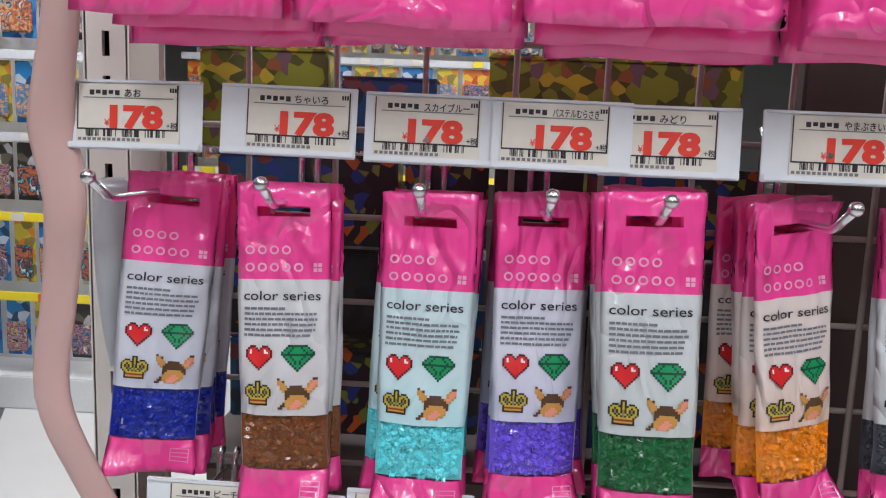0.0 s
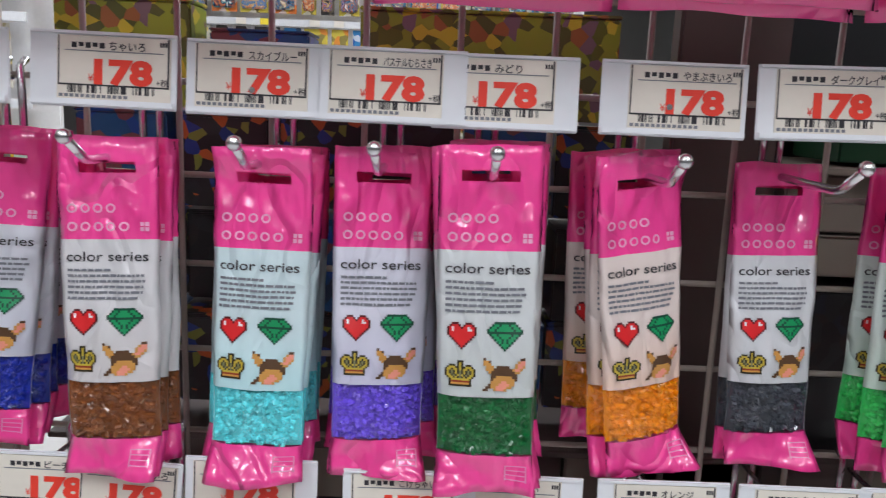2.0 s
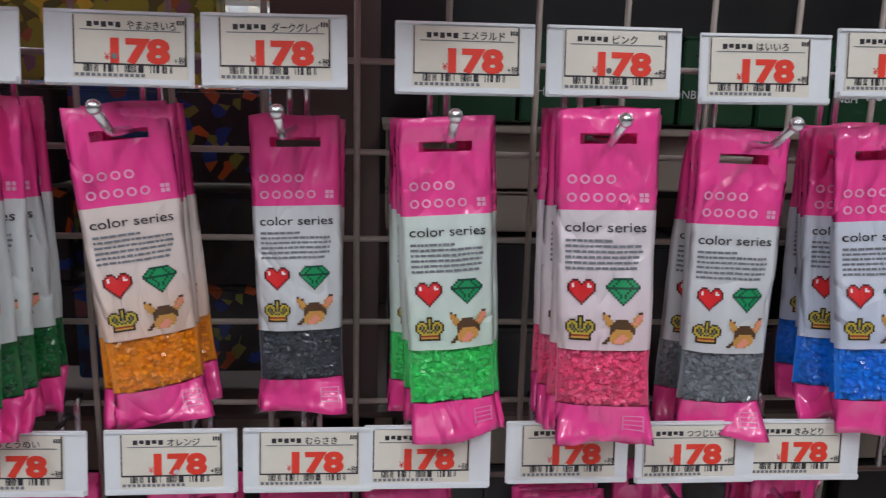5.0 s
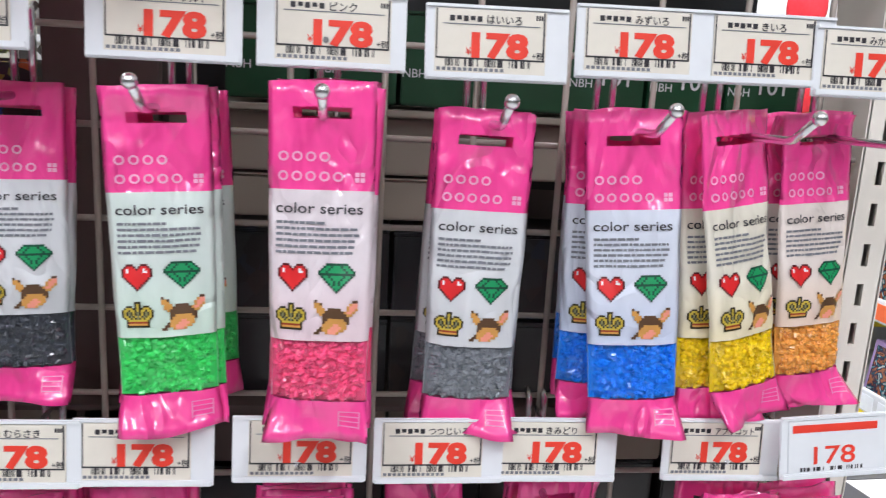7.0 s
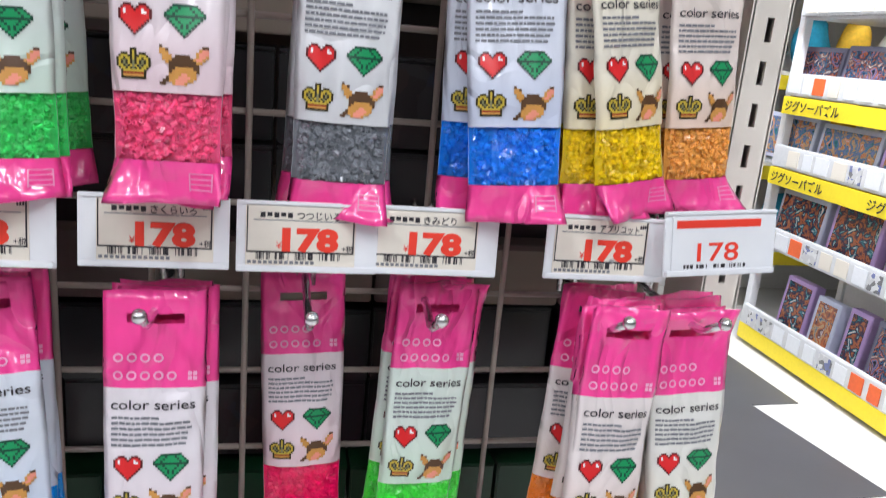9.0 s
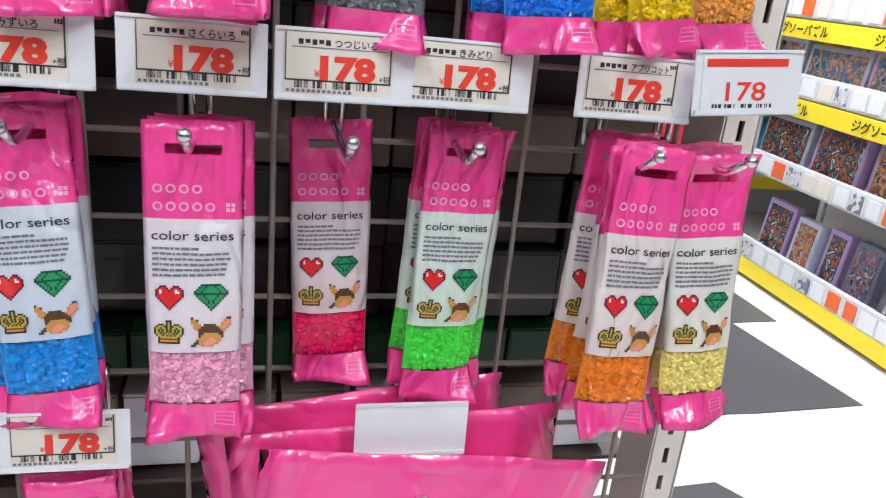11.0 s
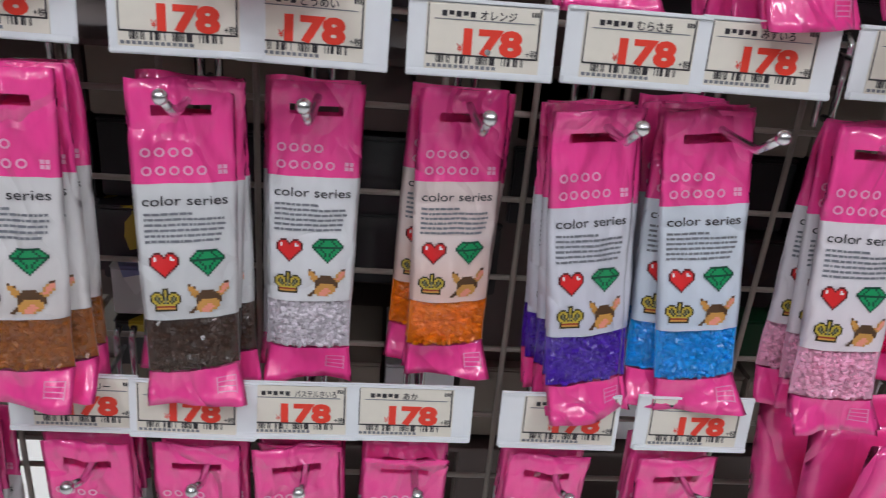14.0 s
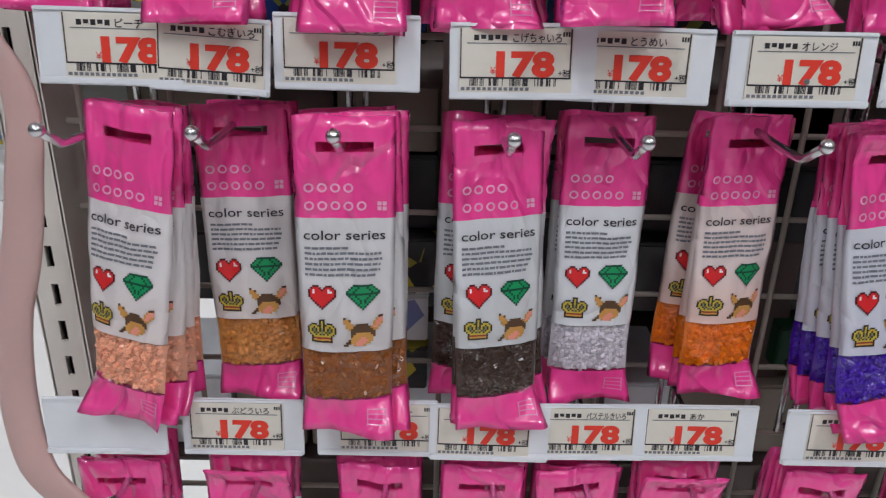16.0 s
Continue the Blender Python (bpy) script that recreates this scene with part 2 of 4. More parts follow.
def beads_mesh(v):
    """The heap of tiny tube beads behind the window, one joined mesh."""
    rnd = random.Random(40 + v)
    verts, faces = [], []
    seg = 6
    for _ in range(330):
        x = rnd.uniform(-0.415, 0.415) * BW
        z = rnd.uniform(ZW1 + 0.0005, ZW0 - 0.0003)
        y = bag_front(x, z, v) + 0.0020 + rnd.uniform(-0.0003, 0.0016)
        q = Euler((rnd.uniform(0, 6.3), rnd.uniform(0, 6.3), rnd.uniform(0, 6.3))).to_matrix()
        r, h, ri = 0.00112, 0.00135, 0.00055
        base = len(verts)
        for rr, hh in ((r, -h), (r, h), (ri, h), (ri, -h)):
            for k in range(seg):
                a = 2 * math.pi * k / seg
                verts.append(Vector((x, y, z)) + q @ Vector((rr * math.cos(a), rr * math.sin(a), hh)))
        for ring in range(4):
            for k in range(seg):
                a, b = base + ring * seg, base + (ring + 1) % 4 * seg
                faces.append((a + k, a + (k + 1) % seg, b + (k + 1) % seg, b + k))
    # the bed of beads behind
    base = len(verts)
    for j in range(5):
        for i in range(9):
            x, z = (i / 8 - 0.5) * BW * 0.925, ZW0 + (ZW1 - ZW0) * j / 4
            verts.append(Vector((x, bag_front(x, z, v) + 0.0029 if 0 < i < 8 else bag_wave(-1 if i == 0 else 1, z, v) + 0.0004, z)))
    for j in range(4):
        for i in range(8):
            a = base + j * 9 + i
            faces.append((a, a + 1, a + 10, a + 9))
    me = bpy.data.meshes.new("bead_fill")
    me.from_pydata(verts, [], faces)
    me.materials.append(HOLDER)
    return me


def icon_mesh(name, rows, colours, cx, cz, w, v):
    """A pixel picture from text rows, draped on the front face of variant v."""
    bm = bmesh.new()
    n = max(len(r) for r in rows)
    s = w / n
    keys = list(colours)
    for j, row in enumerate(rows):
        for i, ch in enumerate(row):
            if ch not in colours:
                continue
            x0, z0 = cx - w / 2 + i * s, cz + len(rows) * s / 2 - j * s
            q = [(x0, z0 - s), (x0 + s, z0 - s), (x0 + s, z0), (x0, z0)]
            f = bm.faces.new([bm.verts.new((x, bag_front(x, z, v) - 0.00055, z)) for x, z in q])
            f.material_index = keys.index(ch)
    return mesh_of(name, bm, [colours[k] for k in keys])


HEART = ["..KKK...KKK..", ".KRRRK.KRRRK.", "KRWRRRKRRWRRK", "KRWRRRRRRWWRK", "KRRRRRRRRRRRK", "KRRRRRRRRRRRK", ".KRRRRRRRRRK.", "..KRRRRRRRK..", "...KRRRRRK...", "....KRRRK....", ".....KRK.....", "......K......"]
GEM = ["...DDDDDDDDD...", "..DGGDGGGDGGD..", ".DGGDGGGGGDGGD.", "DGGDGGGGGGGDGGD", "DDDDDDDDDDDDDDD", ".DGGDGGGGGDGGD.", "..DGGDGGGDGGD..", "...DGGDGDGGD...", "....DGDGDGD....", ".....DGGGD.....", "......DGD......", ".......D......."]
CROWN = ["......KKK......", "......KYK......", "..KKK.KYK.KKK..", ".KYYYKKYKKYYYK.", "KYYKYYKYKYYKYYK", "KYKWKYKWKYKWKYK", "KYKWKYKWKYKWKYK", "KYYKWKYWYKWKYYK", ".KYYKYKWKYKYYK.", "..KYYYYYYYYYK..", "..KRRRRRRRRRK..", "..KOOOOOOOOOK..", "..KKKKKKKKKKK.."]
PATCH = ["B.............BB", "OOB..........OSS", "OOO.........OSSS", ".OOO.BBBBB..OSSO", ".OOOBBBBBBBOSSO.", "..OBBBBBBBBBOO..", "...BBBBBBBBBB...", "...BBOOOOOOBB...", "...BOOOOOOOOB...", "...OOOOSSOOO....", "..BOOOSSSSOO....", ".BBOOSSSSOO.....", "BB..OSSSO......."]


def drape(me, dx, dz, v):
    me = me.copy()
    for p in me.vertices:
        x, z = p.co.x + dx, p.co.z + dz
        p.co = (x, bag_front(x, z, v) - 0.00055, z)
    return me


def bars_mesh(name, bars, mat, v):
    """Flat print bars (x0, x1, z0, z1) on the front face."""
    bm = bmesh.new()
    for x0, x1, z0, z1 in bars:
        n = max(1, int((x1 - x0) / 0.004))
        for k in range(n):
            a, b = x0 + (x1 - x0) * k / n, x0 + (x1 - x0) * (k + 1) / n
            bm.faces.new([bm.verts.new((x, bag_front(x, z, v) - 0.0005, z)) for x, z in ((a, z0), (b, z0), (b, z1), (a, z1))])
    return mesh_of(name, bm, mat)


def rounded_marks(v):
    """The pale maker's mark in the header as two rows of plain rounded shapes."""
    bm = bmesh.new()
    for n, z in ((4, -0.0334), (5, -0.0420)):
        for k in range(n):
            cx, s = -0.0168 + k * 0.0061, 0.00225
            ring = []
            for rr in (s, s * 0.6):
                ring.append([bm.verts.new((cx + rr * 1.05 * math.cos(a * math.pi / 6), bag_front(cx + rr * math.cos(a * math.pi / 6), z + rr * math.sin(a * math.pi / 6), v) - 0.00055, z + rr * math.sin(a * math.pi / 6))) for a in range(12)])
            for a in range(12):
                bm.faces.new((ring[0][a], ring[0][(a + 1) % 12], ring[1][(a + 1) % 12], ring[1][a]))
    for i, j in ((0, 0), (0, 1), (1, 0), (1, 1)):
        x, z = 0.0150 + 0.0024 * i, -0.0442 + 0.0024 * j
        bm.faces.new([bm.verts.new((p, bag_front(p, q, v) - 0.00055, q)) for p, q in ((x, z), (x + 0.0019, z), (x + 0.0019, z + 0.0019), (x, z + 0.0019))])
    return mesh_of("header_mark", bm, MARK)


VARIANTS = []
rnd = random.Random(5)
for v in range(4):
    lines = []
    for k, wd in enumerate((0.0210, 0.0355, 0.0360, 0.0352, 0.0350, 0.0335)):
        z, x = -0.0618 - k * 0.00262, -0.0195
        while x < -0.0195 + wd:
            step = rnd.uniform(0.0012, 0.0042)
            lines.append((x, min(x + step, -0.0195 + wd + 0.0008), z - 0.0012, z))
            x += step + 0.00045
    VARIANTS.append({
        "pouch": pouch_mesh(v),
        "bead_fill": beads_mesh(v),
        "header_mark": rounded_marks(v),
        "title": drape(text_mesh("color series", 0.0066, INK, 0.00004, 0.0385), -0.0005, -0.0560, v),
        "small_print": bars_mesh("small_print", lines, TEXTGREY, v),
        "heart_picture": icon_mesh("heart_picture", HEART, {"K": DARKRED, "R": RED, "W": WHITE_PRINT}, -0.0116, -0.0868, 0.0134, v),
        "gem_picture": icon_mesh("gem_picture", GEM, {"D": DARKGREEN, "G": GREEN}, 0.0080, -0.0866, 0.0164, v),
        "crown_picture": icon_mesh("crown_picture", CROWN, {"K": OLIVE, "Y": GOLD, "R": RUST, "W": PALE_GREY, "O": TAN}, -0.0120, -0.1040, 0.0140, v),
        "patch_picture": icon_mesh("patch_picture", PATCH, {"B": BROWN, "O": TAN, "S": ROSE}, 0.0080, -0.1040, 0.0192, v),
        "footer_print": bars_mesh("footer_print", [(0.0095, 0.0195, -0.1475 - k * 0.0022, -0.147 - k * 0.0022) for k in range(4)] + [(0.0095, 0.0101, -0.1545, -0.147), (0.0189, 0.0195, -0.1545, -0.147)], PINK_PALE, v),
    })


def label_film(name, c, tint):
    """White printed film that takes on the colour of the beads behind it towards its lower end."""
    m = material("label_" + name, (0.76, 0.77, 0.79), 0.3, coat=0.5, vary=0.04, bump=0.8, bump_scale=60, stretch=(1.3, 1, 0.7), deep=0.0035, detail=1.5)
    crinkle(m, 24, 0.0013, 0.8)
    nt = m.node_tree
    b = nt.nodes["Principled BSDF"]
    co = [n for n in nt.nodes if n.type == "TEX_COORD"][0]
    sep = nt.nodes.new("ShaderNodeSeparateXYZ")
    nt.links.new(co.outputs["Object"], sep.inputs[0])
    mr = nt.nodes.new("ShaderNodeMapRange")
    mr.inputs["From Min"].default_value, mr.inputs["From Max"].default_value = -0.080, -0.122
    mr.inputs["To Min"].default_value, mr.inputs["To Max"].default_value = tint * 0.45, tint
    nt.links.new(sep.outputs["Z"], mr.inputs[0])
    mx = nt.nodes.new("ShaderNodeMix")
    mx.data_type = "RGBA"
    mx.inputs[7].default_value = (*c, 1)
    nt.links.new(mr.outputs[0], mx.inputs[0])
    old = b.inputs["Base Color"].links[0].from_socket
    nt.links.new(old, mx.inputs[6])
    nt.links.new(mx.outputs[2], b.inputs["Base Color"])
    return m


def bead_plastic(name, c):
    """Glossy bead plastic, each bead a little lighter or darker."""
    m = material(name, c, 0.25, coat=0.3, vary=0.06, scale=500)
    nt = m.node_tree
    b = nt.nodes["Principled BSDF"]
    b.inputs["Subsurface Weight"].default_value = 0.15
    b.inputs["Subsurface Radius"].default_value = (0.001, 0.001, 0.001)
    g = nt.nodes.new("ShaderNodeNewGeometry")
    mr = nt.nodes.new("ShaderNodeMapRange")
    mr.inputs["To Min"].default_value, mr.inputs["To Max"].default_value = 0.72, 1.22
    nt.links.new(g.outputs["Random Per Island"], mr.inputs[0])
    mx = nt.nodes.new("ShaderNodeMix")
    mx.data_type, mx.blend_type = "RGBA", "MULTIPLY"
    mx.inputs[0].default_value = 1
    old = b.inputs["Base Color"].links[0].from_socket
    nt.links.new(old, mx.inputs[6])
    nt.links.new(mr.outputs[0], mx.inputs[7])
    nt.links.new(mx.outputs[2], b.inputs["Base Color"])
    return m


COLOURS = {}


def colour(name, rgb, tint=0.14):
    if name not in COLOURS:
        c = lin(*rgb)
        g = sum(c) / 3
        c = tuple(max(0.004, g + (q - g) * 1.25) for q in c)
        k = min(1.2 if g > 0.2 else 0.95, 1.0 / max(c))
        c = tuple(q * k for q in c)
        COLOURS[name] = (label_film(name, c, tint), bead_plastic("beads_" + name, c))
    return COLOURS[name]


def bead_bag(name, label, m, v, mats, group, plain=False):
    """One hanging pouch with its print; plain ones stand behind others."""
    t = thing("bead_bag", label, "bead bag", m, group)
    var = VARIANTS[v]
    for k, me in var.items():
        if plain and k in ("footer_print",):
            continue
        ob = part(k, me, None, t)
        if k == "pouch":
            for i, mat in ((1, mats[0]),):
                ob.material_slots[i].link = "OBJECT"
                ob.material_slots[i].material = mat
        if k in ("header_mark", "small_print", "footer_print"):
            ob["kind"] = "stuff"
        if k == "bead_fill":
            ob.material_slots[0].link = "OBJECT"
            ob.material_slots[0].material = mats[1]
            ob["label"] = name + " tube beads"
            ob["kind"] = "stuff"
    return t


# ---- hooks and price holders ----
GRID_Y = 0.1
TIP = 0.0115                     # how far the ball tip stands above the prong


def hook_thing(x, z, y_tip, name="display_hook", lean=0.0):
    """A chrome wire hook from the grid to its ball tip at (x, y_tip, z)."""
    t = thing(name, "chrome wire display hook with a ball tip on the grid", "hook", pose(x, y_tip, z), "display hooks")
    bm = bmesh.new()
    d = GRID_Y - y_tip - 0.004
    tube_bm(bm, [(0.0 + lean, d, -TIP + 0.001), (lean * 0.5, d * 0.5, -TIP), (0, 0.024, -TIP), (0, 0.018, -TIP + 0.0008), (0, 0.0, 0)], 0.0021, 10)
    part("prong", bm, CHROME, t)
    bm = bmesh.new()
    bmesh.ops.create_uvsphere(bm, u_segments=14, v_segments=9, radius=0.0034)
    part("ball_tip", bm, CHROME, t, smooth=True)
    for s in (-1, 1):
        bm = bmesh.new()
        tube_bm(bm, [(lean + s * 0.0045, d, -TIP - 0.004), (lean + s * 0.0045, d, 0.03), (lean + s * 0.0045, d + 0.006, 0.034)], 0.0021, 8)
        part("hanger", bm, CHROME, t)
    bm = bmesh.new()
    tube_bm(bm, [(lean, d, 0.024), (lean * 0.4, 0.04, 0.022), (0, 0.03, 0.022)], 0.0014, 8)
    part("label_arm", bm, CHROME, t)
    return t


LW, LH = 0.0655, 0.0335
rnd = random.Random(11)
BARCODE = [(k * 0.00066, rnd.random()) for k in range(60)]


def price_holder(x0, z0, words, m_extra=None, side="l", blank=False, y=0.025, tilt=-6, roll=0.0, handwritten=False, w=LW):
    """A white plastic price holder with its card; x0, z0: the lower corner on the smaller-x side."""
    lab = "white plastic price holder, empty, on a hook" if blank else ("white plastic price holder with a red-striped handwritten card" if handwritten else "white plastic price holder with a printed cream card")
    t = thing("price_holder", lab, "price holder", pose(x0, y, z0, tilt, roll, 0), "price holders")
    bm = bmesh.new()
    box_bm(bm, 0, w, 0.0, 0.0012, 0, LH)
    bmesh.ops.bevel(bm, geom=[e for e in bm.edges], offset=0.0004, segments=2, affect="EDGES")
    part("plate", bm, HOLDER, t)
    bm = bmesh.new()
    box_bm(bm, 0.0006, w - 0.0006, -0.0022, -0.0002, 0.0004, 0.0034)
    bmesh.ops.bevel(bm, geom=bm.edges[:], offset=0.0005, segments=2, affect="EDGES")
    part("lower_lip", bm, HOLDER, t)
    bm = bmesh.new()
    box_bm(bm, 0.0006, w - 0.0006, -0.0012, -0.0002, LH - 0.0016, LH - 0.0003)
    part("upper_lip", bm, HOLDER, t)
    for s in (-1, 1):
        bm = bmesh.new()
        box_bm(bm, w / 2 + s * 0.005 - 0.001, w / 2 + s * 0.005 + 0.001, 0.0012, 0.006, LH * 0.35, LH * 0.75)
        part("clip", bm, HOLDER, t)
    if blank:
        return t
    cx0 = {"l": 0.0042, "r": 0.0125, "m": 0.008}[side]
    cw = min(0.0505, w - cx0 - 0.0022)
    bm = bmesh.new()
    box_bm(bm, cx0, cx0 + cw, -0.0007, -0.0001, 0.0022, LH - 0.0022)
    card = part("card", bm, CARD if not handwritten else HOLDER, t, "printed price card")
    yy = -0.00095
    if handwritten:
        bm = bmesh.new()
        box_bm(bm, cx0 + 0.002, cx0 + cw - 0.002, yy, yy + 0.0002, LH - 0.0085, LH - 0.0045)
        part("stripe", bm, PRICE, card)
        o = part("price", text_mesh("178", 0.0135, PRICE, 0.00012, 0.023), None, card)
        o.location = (cx0 + cw * 0.5, yy, 0.0125)
        bars = [(cx0 + 0.006 + a * 0.9, 0.0042, 0.0062) for a, r in BARCODE if r > 0.5]
        bm = bmesh.new()
        for a, z, z1 in bars:
            box_bm(bm, a, a + 0.00045, yy, yy + 0.0002, z, z1)
        part("barcode", bm, INK, card)["kind"] = "stuff"
        return t
    bm = bmesh.new()      # printed frame
    fx0, fx1, fz0, fz1 = cx0 + 0.0005, cx0 + cw - 0.0006, 0.0098, LH - 0.0024
    for a, b, c, d in ((fx1 - 0.0007, fx1, fz0, fz1), (fx0, fx1, fz0 - 0.0004, fz0 + 0.0003), (fx0, fx0 + 0.0005, fz0, fz1)):
        box_bm(bm, a, b, yy, yy + 0.0002, c, d)
    part("printed_frame", bm, INK, card)
    bm = bmesh.new()
    box_bm(bm, fx0 + 0.003, fx1 - 0.0025, yy, yy + 0.0002, fz1 - 0.0066, fz1 - 0.0062)
    part("rule", bm, TEXTGREY, card)
    bm = bmesh.new()
    for k in range(5):    # the maker's line as plain bars
        box_bm(bm, fx0 + 0.006 + k * 0.0031, fx0 + 0.0082 + k * 0.0031, yy, yy + 0.0002, fz1 - 0.0052 + 0.0006 * (k % 2), fz1 - 0.0028)
    part("name_line", bm, INK, card)["kind"] = "stuff"
    n = len(words)
    o = part("colour_name", text_mesh(words, 0.0044, INK, 0.00006, min(0.0040 * n, 0.0215)), None, card)
    o.location = (fx0 + 0.0245 + min(0.0018 * n, 0.0105) - 0.001, yy, fz1 - 0.004)
    o = part("price", text_mesh("178", 0.0142, PRICE, 0.00075, 0.0262), None, card)
    o.location = (cx0 + cw * 0.585, yy, fz0 + 0.0058)
    o = part("yen_sign", text_mesh("¥", 0.0046, PRICE), None, card)
    o.location = (cx0 + cw * 0.30, yy, fz0 + 0.0032)
    o = part("tax_note", text_mesh("+税", 0.0034, INK, 0.00003), None, card)
    o.location = (fx1 - 0.0030, yy, fz0 + 0.0022)
    bm = bmesh.new()
    for a, r in BARCODE:
        if r > 0.42:
            box_bm(bm, cx0 + 0.0048 + a, cx0 + 0.0048 + a + (0.00032 if r < 0.8 else 0.0006), yy, yy + 0.0002, 0.0062, 0.0096)
    part("barcode", bm, INK, card)["kind"] = "stuff"
    bm = bmesh.new()
    for k in range(13):
        box_bm(bm, cx0 + 0.001 + k * 0.0024, cx0 + 0.0026 + k * 0.0024, yy, yy + 0.0002, 0.0042, 0.0056)
    part("number_line", bm, TEXTGREY, card)["kind"] = "stuff"
    bm = bmesh.new()
    for k in range(3):
        box_bm(bm, fx1 - 0.0042 + k * 0.0012, fx1 - 0.0034 + k * 0.0012, yy, yy + 0.0002, fz1 - 0.0034, fz1 - 0.0014)
    part("corner_mark", bm, INK, card)["kind"] = "stuff"
    return t


# rows of hooks: x of tip, bag (x, z of top edge, lean, y, turn, tilt, variant), colour, words, label (x0, card side, z0), bags behind
ROW_A = [
    (-0.042, (-0.0291, 1.3232, 5.5, 0.0679, 19.8, -5.3, 2), "blue", (16, 66, 170), "あお", (-0.0660, "l", 1.3357), 4),
    (0.0365, (0.0359, 1.3225, -2.3, 0.0421, 0.3, -6.9, 3), "brown", (140, 88, 58), "ちゃいろ", (0.0077, "r", 1.3364), 3),
    (0.107, (0.1096, 1.3203, 0.1, 0.0444, -3.2, -6.0, 1), "sky_blue", (130, 216, 222), "スカイブルー", (0.0770, "l", 1.3350), 4),
    (0.165, (0.1655, 1.3221, 0.7, 0.0510, 8.6, -5.0, 0), "pastel_purple", (128, 108, 208), "パステルむらさき", (0.1372, "l", 1.3343), 4),
    (0.216, (0.2152, 1.3271, -1.1, 0.0281, -0.2, -4.6, 2), "green", (14, 110, 62), "みどり", (0.1873, "l", 1.3332), 5),
    (0.2935, (0.2862, 1.3246, -5.5, 0.0485, 19.9, -1.7, 0), "golden_yellow", (255, 168, 0), "やまぶきいろ", (0.2626, "r", 1.3333), 4),
    (0.3685, (0.3675, 1.3206, -1.2, 0.0817, 4.6, -5.2, 3), "dark_grey", (76, 80, 88), "ダークグレイ", (0.3319, "m", 1.3336), 3),
    (0.445, (0.4439, 1.3225, -2.4, 0.0448, 6.9, -5.0, 1), "fresh_green", (84, 196, 112), "エメラルド", (0.4192, "m", 1.3331), 5),
    (0.5205, (0.5199, 1.3293, -1.3, 0.0233, -6.1, -5.3, 2), "rose_pink", (236, 112, 146), "ピンク", (0.4905, "m", 1.3337), 4),
    (0.5995, (0.5970, 1.3194, 1.1, 0.0423, -1.9, -2.1, 3), "grey", (122, 126, 132), "はいいろ", (0.5645, "l", 1.3322), 2),
    (0.672, (0.6690, 1.3227, -4.3, 0.0434, -8.6, -5.9, 0), "light_blue", (8, 132, 220), "みずいろ", (0.6335, "l", 1.3366), 5),
    (0.7385, (0.7230, 1.3255, -5.2, 0.0479, 23.6, -6.6, 2), "yellow", (255, 222, 6), "きいろ", (0.6956, "l", 1.3375), 5),
    (0.797, (0.7794, 1.3268, -3.7, 0.0661, 11.3, -3.8, 0), "pale_orange", (255, 190, 122), "みかんいろ", (0.7494, "l", 1.3345), 3),
]
ROW_B = [
    (-0.023, (0.0051, 1.1268, 4.3, 0.0288, -15.6, -5.2, 2), "peach", (246, 186, 160), "ピーチ", (-0.0320, "r", 1.1355), 3),
    (0.0422, (0.0463, 1.1212, -1.6, 0.0627, 2.5, -4.4, 0), "wheat", (196, 140, 92), "こむぎいろ", (0.0162, "s", 1.1343), 2),
    (0.1018, (0.1034, 1.1245, 0.5, 0.0261, 4.6, -4.7, 3), "ochre", (160, 98, 54), "おうどいろ", (0.0719, "l", 1.1349), 3),
    (0.1785, (0.1753, 1.1201, 0.2, 0.0437, 15.9, -7.0, 0), "dark_brown", (72, 52, 44), "こげちゃいろ", (0.1508, "l", 1.1325), 3),
    (0.2356, (0.2351, 1.1179, 1.5, 0.0693, 7.6, -4.4, 2), "clear", (206, 200, 206), "とうめい", (0.2031, "l", 1.1326), 1),
    (0.312, (0.3087, 1.1184, 0.5, 0.0722, 11.4, -2.8, 3), "orange", (255, 150, 0), "オレンジ", (0.2766, "m", 1.1316), 3),
    (0.377, (0.3698, 1.1180, -2.1, 0.0501, 14.0, -9.1, 1), "purple", (92, 60, 176), "むらさき", (0.3451, "m", 1.1330), 4),
    (0.439, (0.4286, 1.1198, -5.5, 0.0560, 0.9, -8.9, 0), "turquoise", (20, 150, 214), "みずいろ", (0.4058, "l", 1.1332), 4),
    (0.5108, (0.5115, 1.1202, 0.1, 0.0412, 1.9, -8.6, 2), "light_pink", (248, 190, 214), "さくらいろ", (0.4797, "m", 1.1341), 3),
    (0.583, (0.5819, 1.1134, -1.2, 0.0967, 3.6, -5.2, 3), "hot_pink", (255, 76, 128), "つつじいろ", (0.5484, "l", 1.1342), 1),
    (0.642, (0.6548, 1.1184, 4.4, 0.0656, 10.0, -4.4, 0), "lime_green", (84, 206, 84), "きみどり", (0.6082, "l", 1.1344), 3),
    (0.735, (0.7462, 1.1228, 5.9, 0.0201, 9.8, -5.8, 2), "apricot", (255, 158, 44), "アプリコット", (0.6990, "l", 1.1337), 5),
    (0.7865, (0.7893, 1.1176, -2.0, 0.0354, 3.3, -7.0, 1), "cream_yellow", (236, 222, 150), "クリーム", (0.7583, "h", 1.1394), 3),
]
rnd = random.Random(3)
